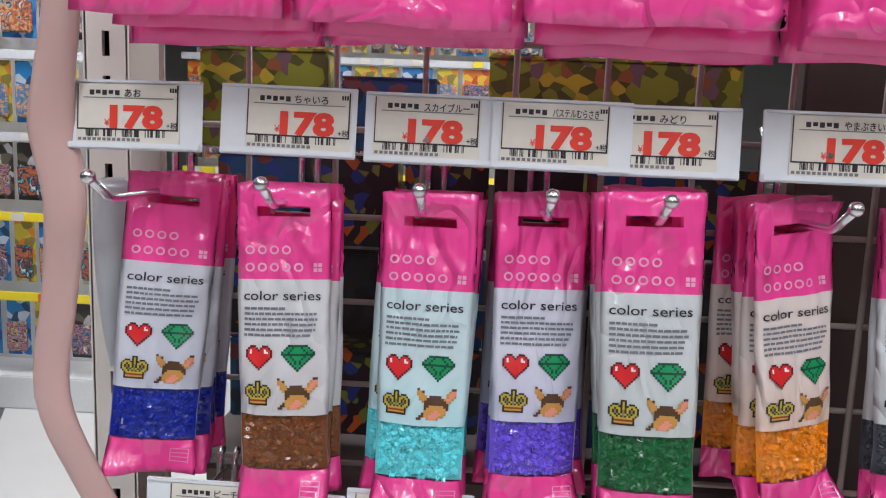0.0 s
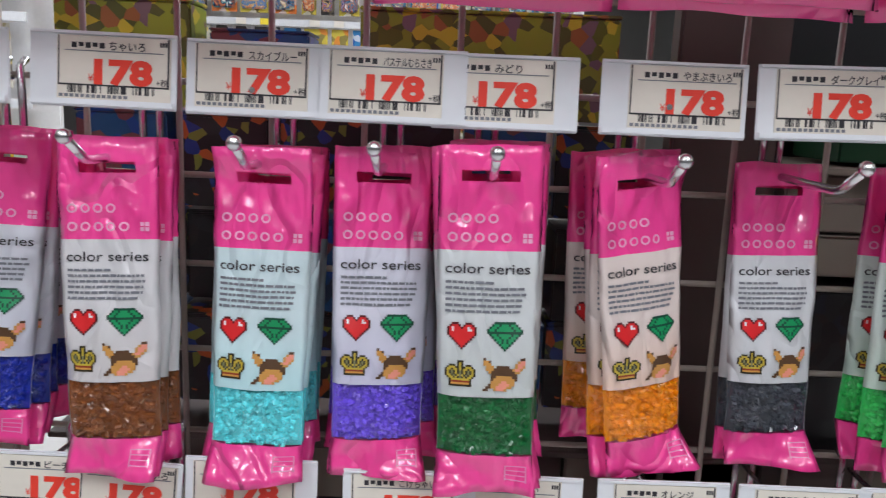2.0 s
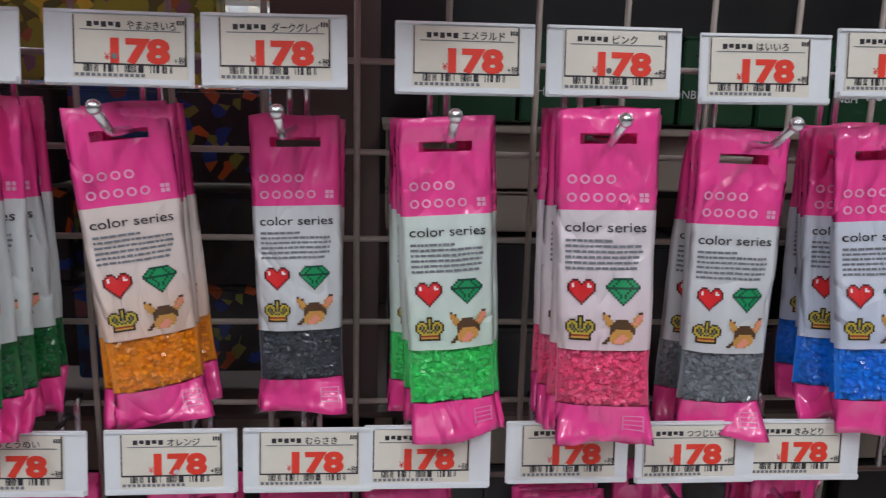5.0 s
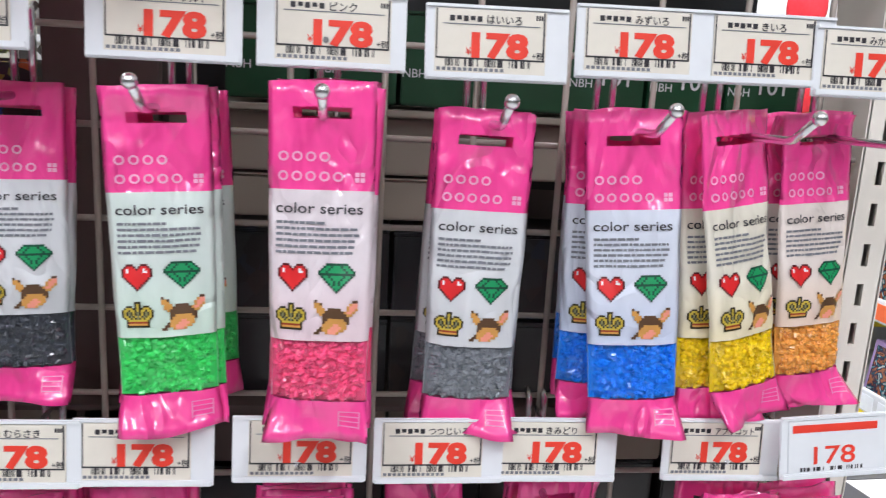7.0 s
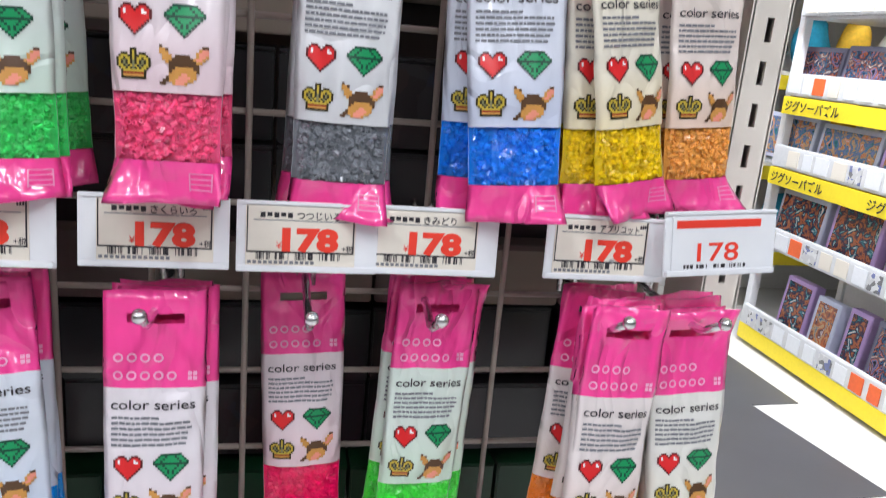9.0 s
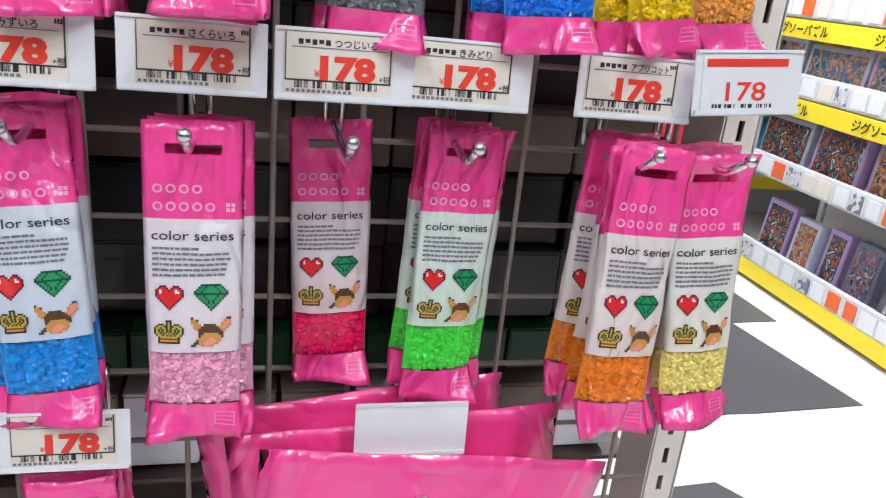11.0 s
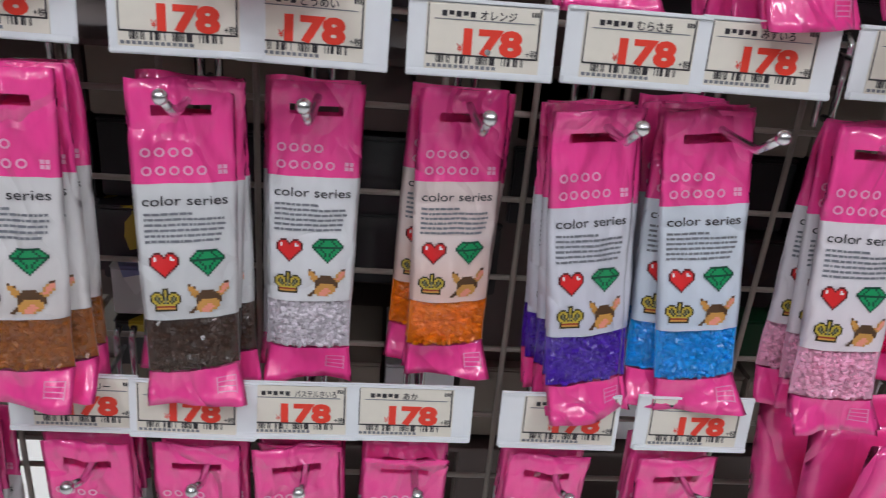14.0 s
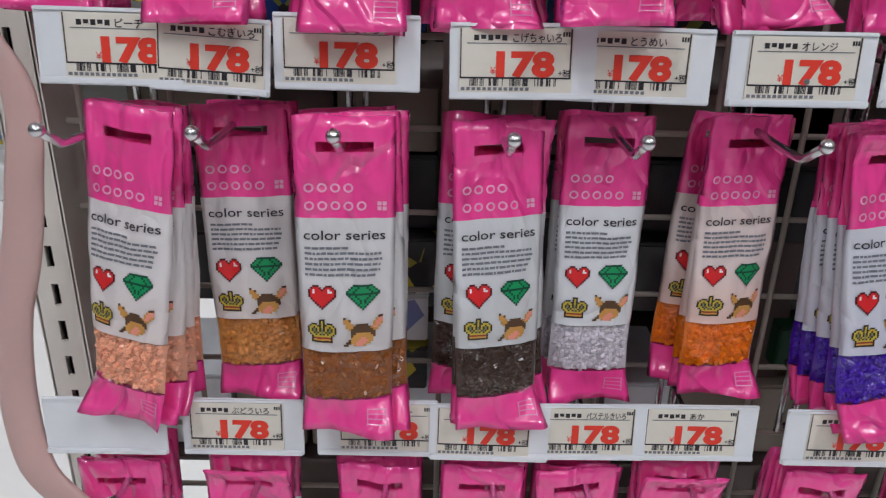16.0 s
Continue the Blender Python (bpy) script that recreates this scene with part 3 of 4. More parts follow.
for row, tip_z, grp in ((ROW_A, 1.3245, "upper row of bead bags"), (ROW_B, 1.1215, "lower row of bead bags")):
    for k, (xt, (bx, bz, lean, by, turn, tilt, v), cname, rgb, words, (lx, side, lab_z), behind) in enumerate(row):
        plain_name = cname.replace("_", " ")
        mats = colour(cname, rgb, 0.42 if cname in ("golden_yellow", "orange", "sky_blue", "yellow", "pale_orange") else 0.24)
        hook_thing(xt, tip_z, 0.0, lean=0.4 * (bx - xt))
        bead_bag(plain_name, "pink and white pouch of %s beads on a hook" % plain_name, pose(bx, by, bz, tilt, lean, turn), v, mats, grp)
        room = GRID_Y - 0.004 - by
        n = min(behind, max(0, int(room / 0.0085)))
        for i in range(n):
            yy = by + 0.0085 * (i + 1) + rnd.uniform(-0.001, 0.001)
            bead_bag(plain_name, "pink and white pouch of %s beads behind another" % plain_name, pose(bx + rnd.uniform(-0.004, 0.006), yy, bz + rnd.uniform(-0.003, 0.0), tilt + 1.0 + 1.2 * i, lean * 0.5 + rnd.uniform(-3, 3), turn * 0.5 + rnd.uniform(-5, 5)), (v + 1 + i) % 4, mats, grp, plain=True)
        if side == "h":
            price_holder(lx, lab_z, words, handwritten=True, side="l", roll=-4, y=0.018, w=0.062)
        elif side == "s":
            price_holder(lx, lab_z, words, side="l", roll=3, w=0.054, y=0.027)
        else:
            price_holder(lx, lab_z, words, side=side, roll=rnd.uniform(-0.8, 0.8), y=0.0275 + 0.0012 * (k % 3))

# ---- third row: tops of bags and their holders ----
ROW_C = [(-0.0625, "", True, "l"), (0.0112, "ぶどういろ", False, "l"), (0.0836, "チェリー", False, "r"), (0.1444, "パステルピンク", False, "l"), (0.1978, "パステルきいろ", False, "m"), (0.2581, "あか", False, "l"), (0.3380, "あずきいろ", False, "r"), (0.4130, "くろ", False, "m"), (0.5965, "", True, "l")]
C_RGB = [("grape", (96, 50, 120)), ("cherry", (200, 40, 80)), ("pastel_pink", (244, 170, 200)), ("pastel_yellow", (244, 234, 150)), ("red", (214, 36, 40)), ("russet", (130, 60, 56)), ("black", (40, 40, 44)), ("white", (230, 230, 230))]
for k, (lx, words, blank, side) in enumerate(ROW_C):
    price_holder(lx, 0.9355 if k < 8 else 0.933, words, blank=blank, side=side, roll=rnd.uniform(-1.2, 1.2) if k else 0, y=0.025 + 0.0012 * (k % 3))
    x = lx + 0.033
    hook_thing(x + 0.004, 0.922, 0.0)
    if k < 8:
        cname, rgb = C_RGB[k]
        for i in range(4):
            bead_bag(cname.replace("_", " "), "pink and white pouch of %s beads on a low hook" % cname.replace("_", " "), pose(x + rnd.uniform(-0.002, 0.002), 0.034 + 0.0095 * i, 0.932 - 0.008, 0, rnd.uniform(-3, 3), rnd.uniform(-6, 6)), (k + i) % 4, colour(cname, rgb), "bottom row of bead bags")

# ---- the wire grid ----
grid = thing("wire_grid", "beige painted welded wire grid panel", "wire grid", kind="structure")
GX0, GX1, GZ0, GZ1 = -0.06, 0.83, 0.55, 1.75
k = 0
while True:
    x = -0.05 + 0.05 * k
    if x > 0.82:
        break
    bm = bmesh.new()
    tube_bm(bm, [(x, GRID_Y, GZ0), (x, GRID_Y, GZ1)], 0.0018, 8)
    part("upright_wire", bm, WIRE, grid)
    k += 1
for k in range(25):
    z = 0.55 + 0.05 * k
    bm = bmesh.new()
    tube_bm(bm, [(GX0, GRID_Y + 0.0034, z), (GX1, GRID_Y + 0.0034, z)], 0.0018, 8)
    part("cross_wire", bm, WIRE, grid)


# ---- slotted posts ----
def post(x, name):
    t = thing(name, "cream painted steel upright with slots", "shelf post", pose(x, GRID_Y + 0.002, 0), kind="structure")
    bm = bmesh.new()
    # front face as strips round the slots
    hw, sw = 0.0125, 0.0022
    z = 0.1
    for a, b in ((-hw, -sw), (sw, hw)):
        box_bm(bm, a, b, -0.001, 0.001, 0.02, 2.1)
    while z < 2.05:
        box_bm(bm, -sw, sw, -0.001, 0.001, z, z + 0.011)
        z += 0.025
    for s in (-1, 1):
        box_bm(bm, s * hw - 0.001, s * hw + 0.001, -0.001, 0.045, 0.02, 2.1)
    part("channel", bm, POST, t)
    # near-black strip behind the slots: the channel's inner shade, put in as colour
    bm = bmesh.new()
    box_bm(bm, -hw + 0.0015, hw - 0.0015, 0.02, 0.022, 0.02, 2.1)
    part("slot_shade_strip", bm, DARK, t)
    bm = bmesh.new()
    box_bm(bm, -0.03, 0.03, 0.0, 0.3, 0, 0.02)
    part("foot", bm, POST, t)
    return t


post(-0.083, "post_1")
post(0.846, "post_2")

# ---- the shop round the rack ----
FLOOR_W = material("white_vinyl_floor", (0.72, 0.71, 0.69), 0.25, coat=0.2, vary=0.03, scale=3)
FLOOR_G = material("grey_vinyl_floor", (0.085, 0.085, 0.092), 0.3, vary=0.08, scale=4)
CEIL = material("ceiling_board", (0.7, 0.7, 0.69), 0.8, vary=0.03, scale=6)
WALL = material("shop_wall_paint", (0.42, 0.41, 0.4), 0.7, vary=0.04, scale=4)
TUBE = glow("lit_tube", (0.97, 0.98, 1.0), 5.0)
bm = bmesh.new()
box_bm(bm, -9, 10, -6, 12, -0.1, 0)
solid("floor", bm, FLOOR_W, "white vinyl shop floor", "floor", kind="structure")
bm = bmesh.new()
box_bm(bm, -9, 10, -6, 12, 3.0, 3.1)
solid("ceiling", bm, CEIL, "white board shop ceiling", "ceiling", kind="structure")
for nm, b in (("wall_north", (-9, 10, 12, 12.1)), ("wall_south", (-9, 10, -6.1, -6)), ("wall_west", (-9.1, -9, -6, 12)), ("wall_east", (10, 10.1, -6, 12))):
    bm = bmesh.new()
    box_bm(bm, *b, 0, 3.0)
    solid(nm, bm, WALL, "plain painted shop wall", "wall", kind="structure")


def zigzag(name, pts):
    bm = bmesh.new()
    lo = [bm.verts.new((x, y, 0.0)) for x, y in pts]
    hi = [bm.verts.new((x, y, 0.004)) for x, y in pts]
    bm.faces.new(hi)
    bm.faces.new(lo[::-1])
    for i in range(len(pts)):
        j = (i + 1) % len(pts)
        bm.faces.new((lo[i], lo[j], hi[j], hi[i]))
    bmesh.ops.recalc_face_normals(bm, faces=bm.faces[:])
    return solid(name, bm, FLOOR_G, "dark grey inlaid floor vinyl in a zigzag", "floor inlay", kind="structure")


def tube_light(x, y, length=1.2, along="y"):
    t = thing("ceiling_light", "lit white fluorescent ceiling fixture", "ceiling light", pose(x, y, 3.0, 0, 0, 0 if along == "y" else 90), "ceiling lights")
    bm = bmesh.new()
    box_bm(bm, -0.11, 0.11, -length / 2, length / 2, -0.05, 0)
    part("housing", bm, HOLDER, t)
    for s in (-1, 1):
        bm = bmesh.new()
        tube_bm(bm, [(s * 0.05, -length / 2 + 0.03, -0.068), (s * 0.05, length / 2 - 0.03, -0.068)], 0.016, 10)
        part("tube", bm, TUBE, t)
    return t


for x in (-4.2, -1.4, 0.4, 2.0, 4.6):
    for y in (-3.6, -1.5, 0.9, 3.4, 6.5):
        tube_light(x, y)
# added fill lamps, apart from the tube fixtures, to brighten rack and aisle
for x, y, e in ((-0.6, -1.5, 26), (1.2, -1.5, 26), (0.4, -3.0, 19), (0.4, 2.6, 26), (2.2, 1.9, 105), (-1.6, 2.2, 40)):
    lamp = bpy.data.lights.new("fill_lamp", "AREA")
    lamp.shape, lamp.size, lamp.size_y, lamp.energy, lamp.color = "RECTANGLE", 0.24, 1.25, e, (0.93, 0.96, 1.04)
    ob = new("fill_lamp", lamp)
    ob.location = (x, y, 2.9)

# ---- large pink pouches above and below ----
GREY_PRINT = material("pale_grey_print", (0.62, 0.62, 0.64), 0.5)


def big_pouch(x, y, z_bottom, w, h, v, m_extra=(0, 0, 0), label="large glossy pink pouch hanging on a hook", pale=True):
    """A large pillow pouch, its lower seal at z_bottom."""
    rx, ry, rz = m_extra
    t = thing("large_pouch", label, "pouch", pose(x, y, z_bottom, rx, ry, rz), "large pink pouches")
    bm = bmesh.new()
    nu, nz = 16, 22
    g = {}
    for sgn in (-1, 1):
        for j in range(nz + 1):
            s = j / nz
            for i in range(nu + 1):
                u = -1 + 2 * i / nu
                if abs(u) == 1 and sgn == 1:
                    g[sgn, i, j] = g[-1, i, j]
                    continue
                th = 0.0004 + 0.009 * max(0, 1 - abs(u) ** 2.4) ** 0.7 * max(0, min(1, (s - 0.05) / 0.25)) * max(0, min(1, (0.97 - s) / 0.4))
                wv = 0.0022 * noise.noise((u * 1.6 + v * 5, s * 5, v)) + 0.0012 * noise.noise((u * 4, s * 11, v + 3.3)) - 0.002 * max(0, 0.08 - s) / 0.08
                g[sgn, i, j] = bm.verts.new((u * w / 2 * (1 - 0.02 * math.sin(math.pi * s)), wv + sgn * th, s * h + (0.002 * noise.noise((u * 1.5, v * 3.0, 0)) if j in (0, nz) else 0)))
    for sgn in (-1, 1):
        for j in range(nz):
            for i in range(nu):
                f = bm.faces.new([g[sgn, i, j], g[sgn, i + 1, j], g[sgn, i + 1, j + 1], g[sgn, i, j + 1]])
                f.smooth = True
                f.material_index = 1 if j < 2 else 0
    for j in (0, nz):
        for i in range(nu):
            q = [g[-1, i, j], g[-1, i + 1, j], g[1, i + 1, j], g[1, i, j]]
            q = [p for k, p in enumerate(q) if p not in q[:k]]
            if len(q) > 2:
                bm.faces.new(q).material_index = 1 if j == 0 else 0
    bmesh.ops.recalc_face_normals(bm, faces=bm.faces[:])
    seal = bm.copy()
    for b2, keep in ((bm, 0), (seal, 1)):
        bmesh.ops.delete(b2, geom=[f for f in b2.faces if f.material_index != keep], context="FACES")
        for f in b2.faces:
            f.material_index = 0
    film = PINK if pale else PINK_DEEP
    body = part("pouch_body", bm, film, t)
    part("lower_seal", seal, film, t)
    return t


rnd = random.Random(21)
for cx, w in ((0.004, 0.094), (0.099, 0.092), (0.203, 0.106), (0.313, 0.104), (0.422, 0.104)):
    for i in range(3):
        big_pouch(cx + rnd.uniform(-0.003, 0.003) + 0.004 * i, -0.006 + 0.022 * i, 1.394 - 0.003 * i + rnd.uniform(-0.002, 0.002), w, 0.2, 1 + i + int(cx * 100), (rnd.uniform(0, 2), rnd.uniform(-1, 1), rnd.uniform(-3, 3)), pale=i == 0)
    hook_thing(cx, 1.592, -0.02)
for dx, y, z, tilt, w, v in ((0.628, 0.018, 0.745, 5.5, 0.205, 3), (0.640, 0.045, 0.752, -4.5, 0.20, 5), (0.622, 0.07, 0.757, -6.5, 0.19, 8)):
    big_pouch(dx, y, z, w, 0.195, v, (0, tilt, 0), "large glossy pink pouch, askew on a low hook", pale=False)


# ---- goods on the far side of the grid ----
def printed(name, base, spots, scale):
    """A printed carton: a base colour with blobs of ink."""
    m = material(name, base, 0.35, coat=0.2, vary=0.08, scale=40)
    nt = m.node_tree
    b = nt.nodes["Principled BSDF"]
    co = [n for n in nt.nodes if n.type == "TEX_COORD"][0]
    vo = nt.nodes.new("ShaderNodeTexVoronoi")
    vo.inputs["Scale"].default_value = scale
    nt.links.new(co.outputs["Object"], vo.inputs["Vector"])
    ramp = nt.nodes.new("ShaderNodeValToRGB")
    sep = nt.nodes.new("ShaderNodeSeparateColor")
    nt.links.new(vo.outputs["Color"], sep.inputs[0])
    nt.links.new(sep.outputs[0], ramp.inputs[0])
    ramp.color_ramp.interpolation = "CONSTANT"
    el = ramp.color_ramp.elements
    el[0].color, el[0].position = (*base, 1), 0
    el[1].color, el[1].position = (*spots[0], 1), 0.45
    for k, c in enumerate(spots[1:]):
        e = el.new(0.45 + 0.55 * (k + 1) / len(spots))
        e.color = (*c, 1)
    old = b.inputs["Base Color"].links[0].from_socket
    mx = nt.nodes.new("ShaderNodeMix")
    mx.data_type = "RGBA"
    mx.inputs[0].default_value = 0.7
    nt.links.new(old, mx.inputs[6])
    nt.links.new(ramp.outputs[0], mx.inputs[7])
    nt.links.new(mx.outputs[2], b.inputs["Base Color"])
    return m


YEL, ORG, BLU, LBL, WHT, BLK, GRN, MAG = lin(230, 205, 60), lin(230, 110, 40), lin(30, 70, 160), lin(60, 150, 210), (0.75, 0.75, 0.75), (0.02, 0.02, 0.022), lin(60, 140, 60), lin(190, 60, 130)
P_GREEN = printed("green_yellow_print", lin(150, 160, 50), [lin(70, 74, 30), YEL, BLK, lin(120, 60, 130), BLK, lin(170, 60, 60)], 120)
P_BLUE = printed("blue_print", lin(24, 80, 130), [lin(150, 70, 30), BLK, BLK, BLU], 95)
P_DARK = printed("dark_print", lin(24, 20, 20), [BLK, lin(44, 32, 28), lin(30, 36, 50)], 80)
P_MIX = printed("mixed_print", lin(30, 26, 26), [BLU, ORG, BLK, lin(150, 160, 60), BLK], 120)
P_STRIPE = printed("white_blue_print", (0.6, 0.6, 0.6), [BLU, WHT, BLK], 55)
P_YELBLK = printed("black_yellow_print", BLK, [YEL, BLK, lin(180, 170, 60)], 70)
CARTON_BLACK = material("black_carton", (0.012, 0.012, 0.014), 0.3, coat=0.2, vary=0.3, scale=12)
DEEP_GREEN = material("deep_green_carton", lin(10, 62, 34), 0.4, vary=0.1, scale=30)
BOARD = material("mauve_board", lin(90, 76, 72), 0.6, vary=0.08, scale=12)
BEIGE = material("beige_card", lin(138, 128, 116), 0.6, vary=0.06, scale=20)
BLISTER = clear_film("blister_film")


def carton(name, x0, x1, y0, y1, z0, z1, mat, label, group="", band=None):
    """A carton of goods with a folded lid edge."""
    t = thing(name, label, "carton", pose((x0 + x1) / 2, y0, z0), group)
    w, d, h = x1 - x0, y1 - y0, z1 - z0
    part("body", bevelled_box(-w / 2, w / 2, 0, d, 0, h * 0.96, 0.0012), mat, t)
    part("lid", bevelled_box(-w / 2 - 0.0006, w / 2 + 0.0006, -0.0008, d + 0.0008, h * 0.965, h, 0.0008), band or mat, t)
    return t


# packs hanging behind, from the green-lidded ones down
rnd = random.Random(8)
for k in range(3):
    x = -0.066 + 0.098 * k + (0.005 if k else 0)
    if k == 1:
        continue
    carton("toy_pack", x, x + 0.09 if k == 0 else x + 0.17, 0.2, 0.235, 1.335, 1.404, P_GREEN, "green and yellow printed toy pack", "toy packs behind the grid", P_GREEN)
for k in range(6):
    x = -0.05 + 0.064 * k
    for j in range(3):
        z1 = 1.332 - 0.068 * j
        carton("toy_pack", x, x + 0.06, 0.19 + 0.012 * ((k + j) % 3), 0.24, z1 - 0.064, z1, [P_BLUE, P_MIX, P_MIX, P_DARK][(k + j * 2) % 4], "small printed toy pack on a far hook", "toy packs behind the grid")
carton("toy_pack", 0.03, 0.098, 0.22, 0.26, 1.335, 1.388, P_BLUE, "dark blue printed toy pack", "toy packs behind the grid")
bm = bevelled_box(-0.036, 0.036, 0, 0.02, 0, 1.5, 0.002)
solid("divider_board", bm, BOARD, "mauve-brown upright board behind the grid", "board", pose(0.377, 0.19, 0))
for k in range(7):
    x = 0.452 + 0.056 * k
    c = carton("paint_carton", x, x + 0.053, 0.19, 0.26, 1.316, 1.376, DEEP_GREEN, "dark green carton with white numerals", "green cartons")
    o = part("numerals", text_mesh("101", 0.017, GREY_PRINT, 0.0001), None, c)
    o.location = (0.006, -0.0006, 0.026)
    o = part("code", text_mesh("NBH", 0.008, GREY_PRINT), None, c)
    o.location = (-0.018, -0.0006, 0.021)
for x0, x1, z0, z1, mat, lab in ((0.418, 0.86, 1.270, 1.309, BEIGE, "beige card tray, long"), (0.418, 0.60, 1.240, 1.268, BEIGE, "beige card tray with a sagging edge")):
    carton("card_tray", x0, x1, 0.185, 0.26, z0, z1, mat, lab)
for k in range(6):
    x = 0.42 + 0.072 * k
    for j in range(2):
        z1 = 1.232 - 0.062 * j
        carton("black_carton", x, x + 0.069, 0.185 + 0.008 * ((k + j) % 2), 0.26, z1 - 0.06, z1, CARTON_BLACK if (k + j) % 3 else P_DARK, "black glossy carton behind the grid", "black cartons")
for k in range(13):
    x = -0.06 + 0.0695 * k
    carton("board_strip", x, x + 0.067, 0.19, 0.25, 1.062, 1.108, [BEIGE, BOARD, BEIGE][k % 3], "beige carton end behind the grid", "beige cartons")
    z = 1.058
    for j in range(2):
        h = 0.055
        mat = [P_STRIPE, P_YELBLK][j] if k in (2,) and j else (P_DARK if (k * 3 + j) % 5 == 0 else CARTON_BLACK)
        carton("black_carton", x, x + 0.067, 0.185 + 0.006 * ((k + j) % 3), 0.25, z - h, z, mat, "dark glossy carton behind the grid", "black cartons")
        z -= h + 0.002
carton("striped_pack", 0.088, 0.142, 0.172, 0.184, 0.925, 0.962, P_STRIPE, "white and blue striped pack", "striped packs")
carton("striped_pack", 0.088, 0.142, 0.170, 0.184, 0.885, 0.921, P_YELBLK, "black pack with yellow print", "striped packs")
for k in range(8):
    x = 0.40 + 0.056 * k
    carton("paint_carton", x, x + 0.053, 0.175, 0.25, 0.905, 0.94, DEEP_GREEN, "dark green carton on the low shelf", "green cartons")
for k in range(16):
    x = -0.06 + 0.0565 * k
    carton("storage_bin", x, x + 0.052, 0.18, 0.27, 0.825, 0.888, BEIGE if k % 3 else HOLDER, "off-white small bin on the low shelf", "small bins")
for z in (1.113, 0.82, 0.45, 1.313):
    x0 = 0.415 if z in (1.313,) else -0.07
    bm = bevelled_box(x0, 0.86, 0.17, 0.45, z - 0.004, z, 0.0005)
    solid("shelf_board", bm, BOARD if z != 1.313 else BEIGE, "thin steel shelf board behind the grid", "shelf", kind="structure")
bm = bevelled_box(-0.07, 0.86, 0.452, 0.462, 0.02, 1.30, 0.001)
solid("back_panel", bm, BOARD, "brown back panel of the gondola", "panel", kind="structure")
bm = bevelled_box(-0.09, 0.88, -0.02, 0.46, 0.0, 0.12, 0.004)
solid("gondola_base", bm, POST, "cream steel base of the gondola", "shelf base", kind="structure")
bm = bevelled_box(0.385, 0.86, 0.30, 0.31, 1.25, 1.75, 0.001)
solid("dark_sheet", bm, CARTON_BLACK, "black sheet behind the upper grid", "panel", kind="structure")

# ---- the soft strip that hangs beside the post ----
STRIP = material("blush_vinyl", lin(208, 172, 166), 0.45, vary=0.07, scale=18, bump=0.2, bump_scale=40)
STRIP.node_tree.nodes["Principled BSDF"].inputs["Subsurface Weight"].default_value = 0.25
STRIP.node_tree.nodes["Principled BSDF"].inputs["Subsurface Radius"].default_value = (0.01, 0.006, 0.005)
pts = [(-0.075, 0.02, 1.60), (-0.068, 0.02, 1.47), (-0.064, 0.022, 1.41), (-0.071, 0.026, 1.37), (-0.075, 0.03, 1.345), (-0.070, 0.03, 1.31), (-0.074, 0.03, 1.265), (-0.080, 0.03, 1.21), (-0.062, 0.03, 1.165), (-0.044, 0.03, 1.13), (-0.050, 0.03, 1.085), (-0.058, 0.03, 1.05), (-0.069, 0.03, 1.015), (-0.075, 0.03, 0.968), (-0.070, 0.025, 0.926), (-0.05, 0.02, 0.904), (-0.032, 0.02, 0.89), (-0.01, 0.03, 0.88)]
wid = [0.008, 0.0085, 0.009, 0.0105, 0.0125, 0.0112, 0.0092, 0.0095, 0.0085, 0.0082, 0.0095, 0.0102, 0.0105, 0.0105, 0.0105, 0.009, 0.008, 0.006]
fine, rad = [], []
for a in range(len(pts) - 1):
    for k in range(5):
        q = k / 5
        p0, p1, p2, p3 = (Vector(pts[max(0, min(len(pts) - 1, a + d))]) for d in (-1, 0, 1, 2))
        fine.append(0.5 * ((2 * p1) + (p2 - p0) * q + (2 * p0 - 5 * p1 + 4 * p2 - p3) * q * q + (3 * p1 - p0 - 3 * p2 + p3) * q ** 3))
        rad.append(wid[a] + (wid[a + 1] - wid[a]) * q)
bm = bmesh.new()
tube_bm(bm, fine, rad, 14)
for v in bm.verts:
    mid = min(fine, key=lambda p: (p - v.co).length)
    v.co.y = mid.y + (v.co.y - mid.y) * 0.4
solid("hanging_strip", bm, STRIP, "soft blush-coloured vinyl strip hanging in waves", "hanging strip", smooth=True)
bm = bmesh.new()
for j in range(12):
    for i in range(5):
        s, u = j / 11, i / 4
        wd = 0.018 * math.sin(math.pi * (0.12 + 0.8 * s)) ** 0.6
        bm.verts.new((-0.062 + (u - 0.5) * wd * 0.8 + 0.006 * s, 0.05 + 0.03 * u, 1.32 - 0.1 * s))
bm.verts.ensure_lookup_table()
for j in range(11):
    for i in range(4):
        bm.faces.new([bm.verts[j * 5 + i], bm.verts[j * 5 + i + 1], bm.verts[j * 5 + i + 6], bm.verts[j * 5 + i + 5]]).smooth = True
bmesh.ops.solidify(bm, geom=bm.faces[:], thickness=0.0012)
solid("plastic_tag", bm, HOLDER, "milky curled plastic tag behind the first hook", "tag")

# ---- floor pattern ----
zigzag("floor_inlay", [(0.95, 3.9), (2.5, 3.1), (2.55, 2.5), (2.57, 2.08), (2.36, 2.07), (2.46, 1.46), (2.06, 1.44), (0.95, 1.46)])
zigzag("floor_inlay", [(0.95, 1.08), (1.72, 1.13), (1.98, 0.72), (1.6, 0.7), (0.95, 0.5)])
zigzag("floor_inlay", [(-4.6, 2.99), (-2.06, 2.99), (-1.78, 2.42), (-2.3, 2.36), (-4.6, 2.36)])
zigzag("floor_inlay", [(-6.0, 5.0), (-3.4, 5.0), (-2.5, 3.63), (-6.0, 3.6)])
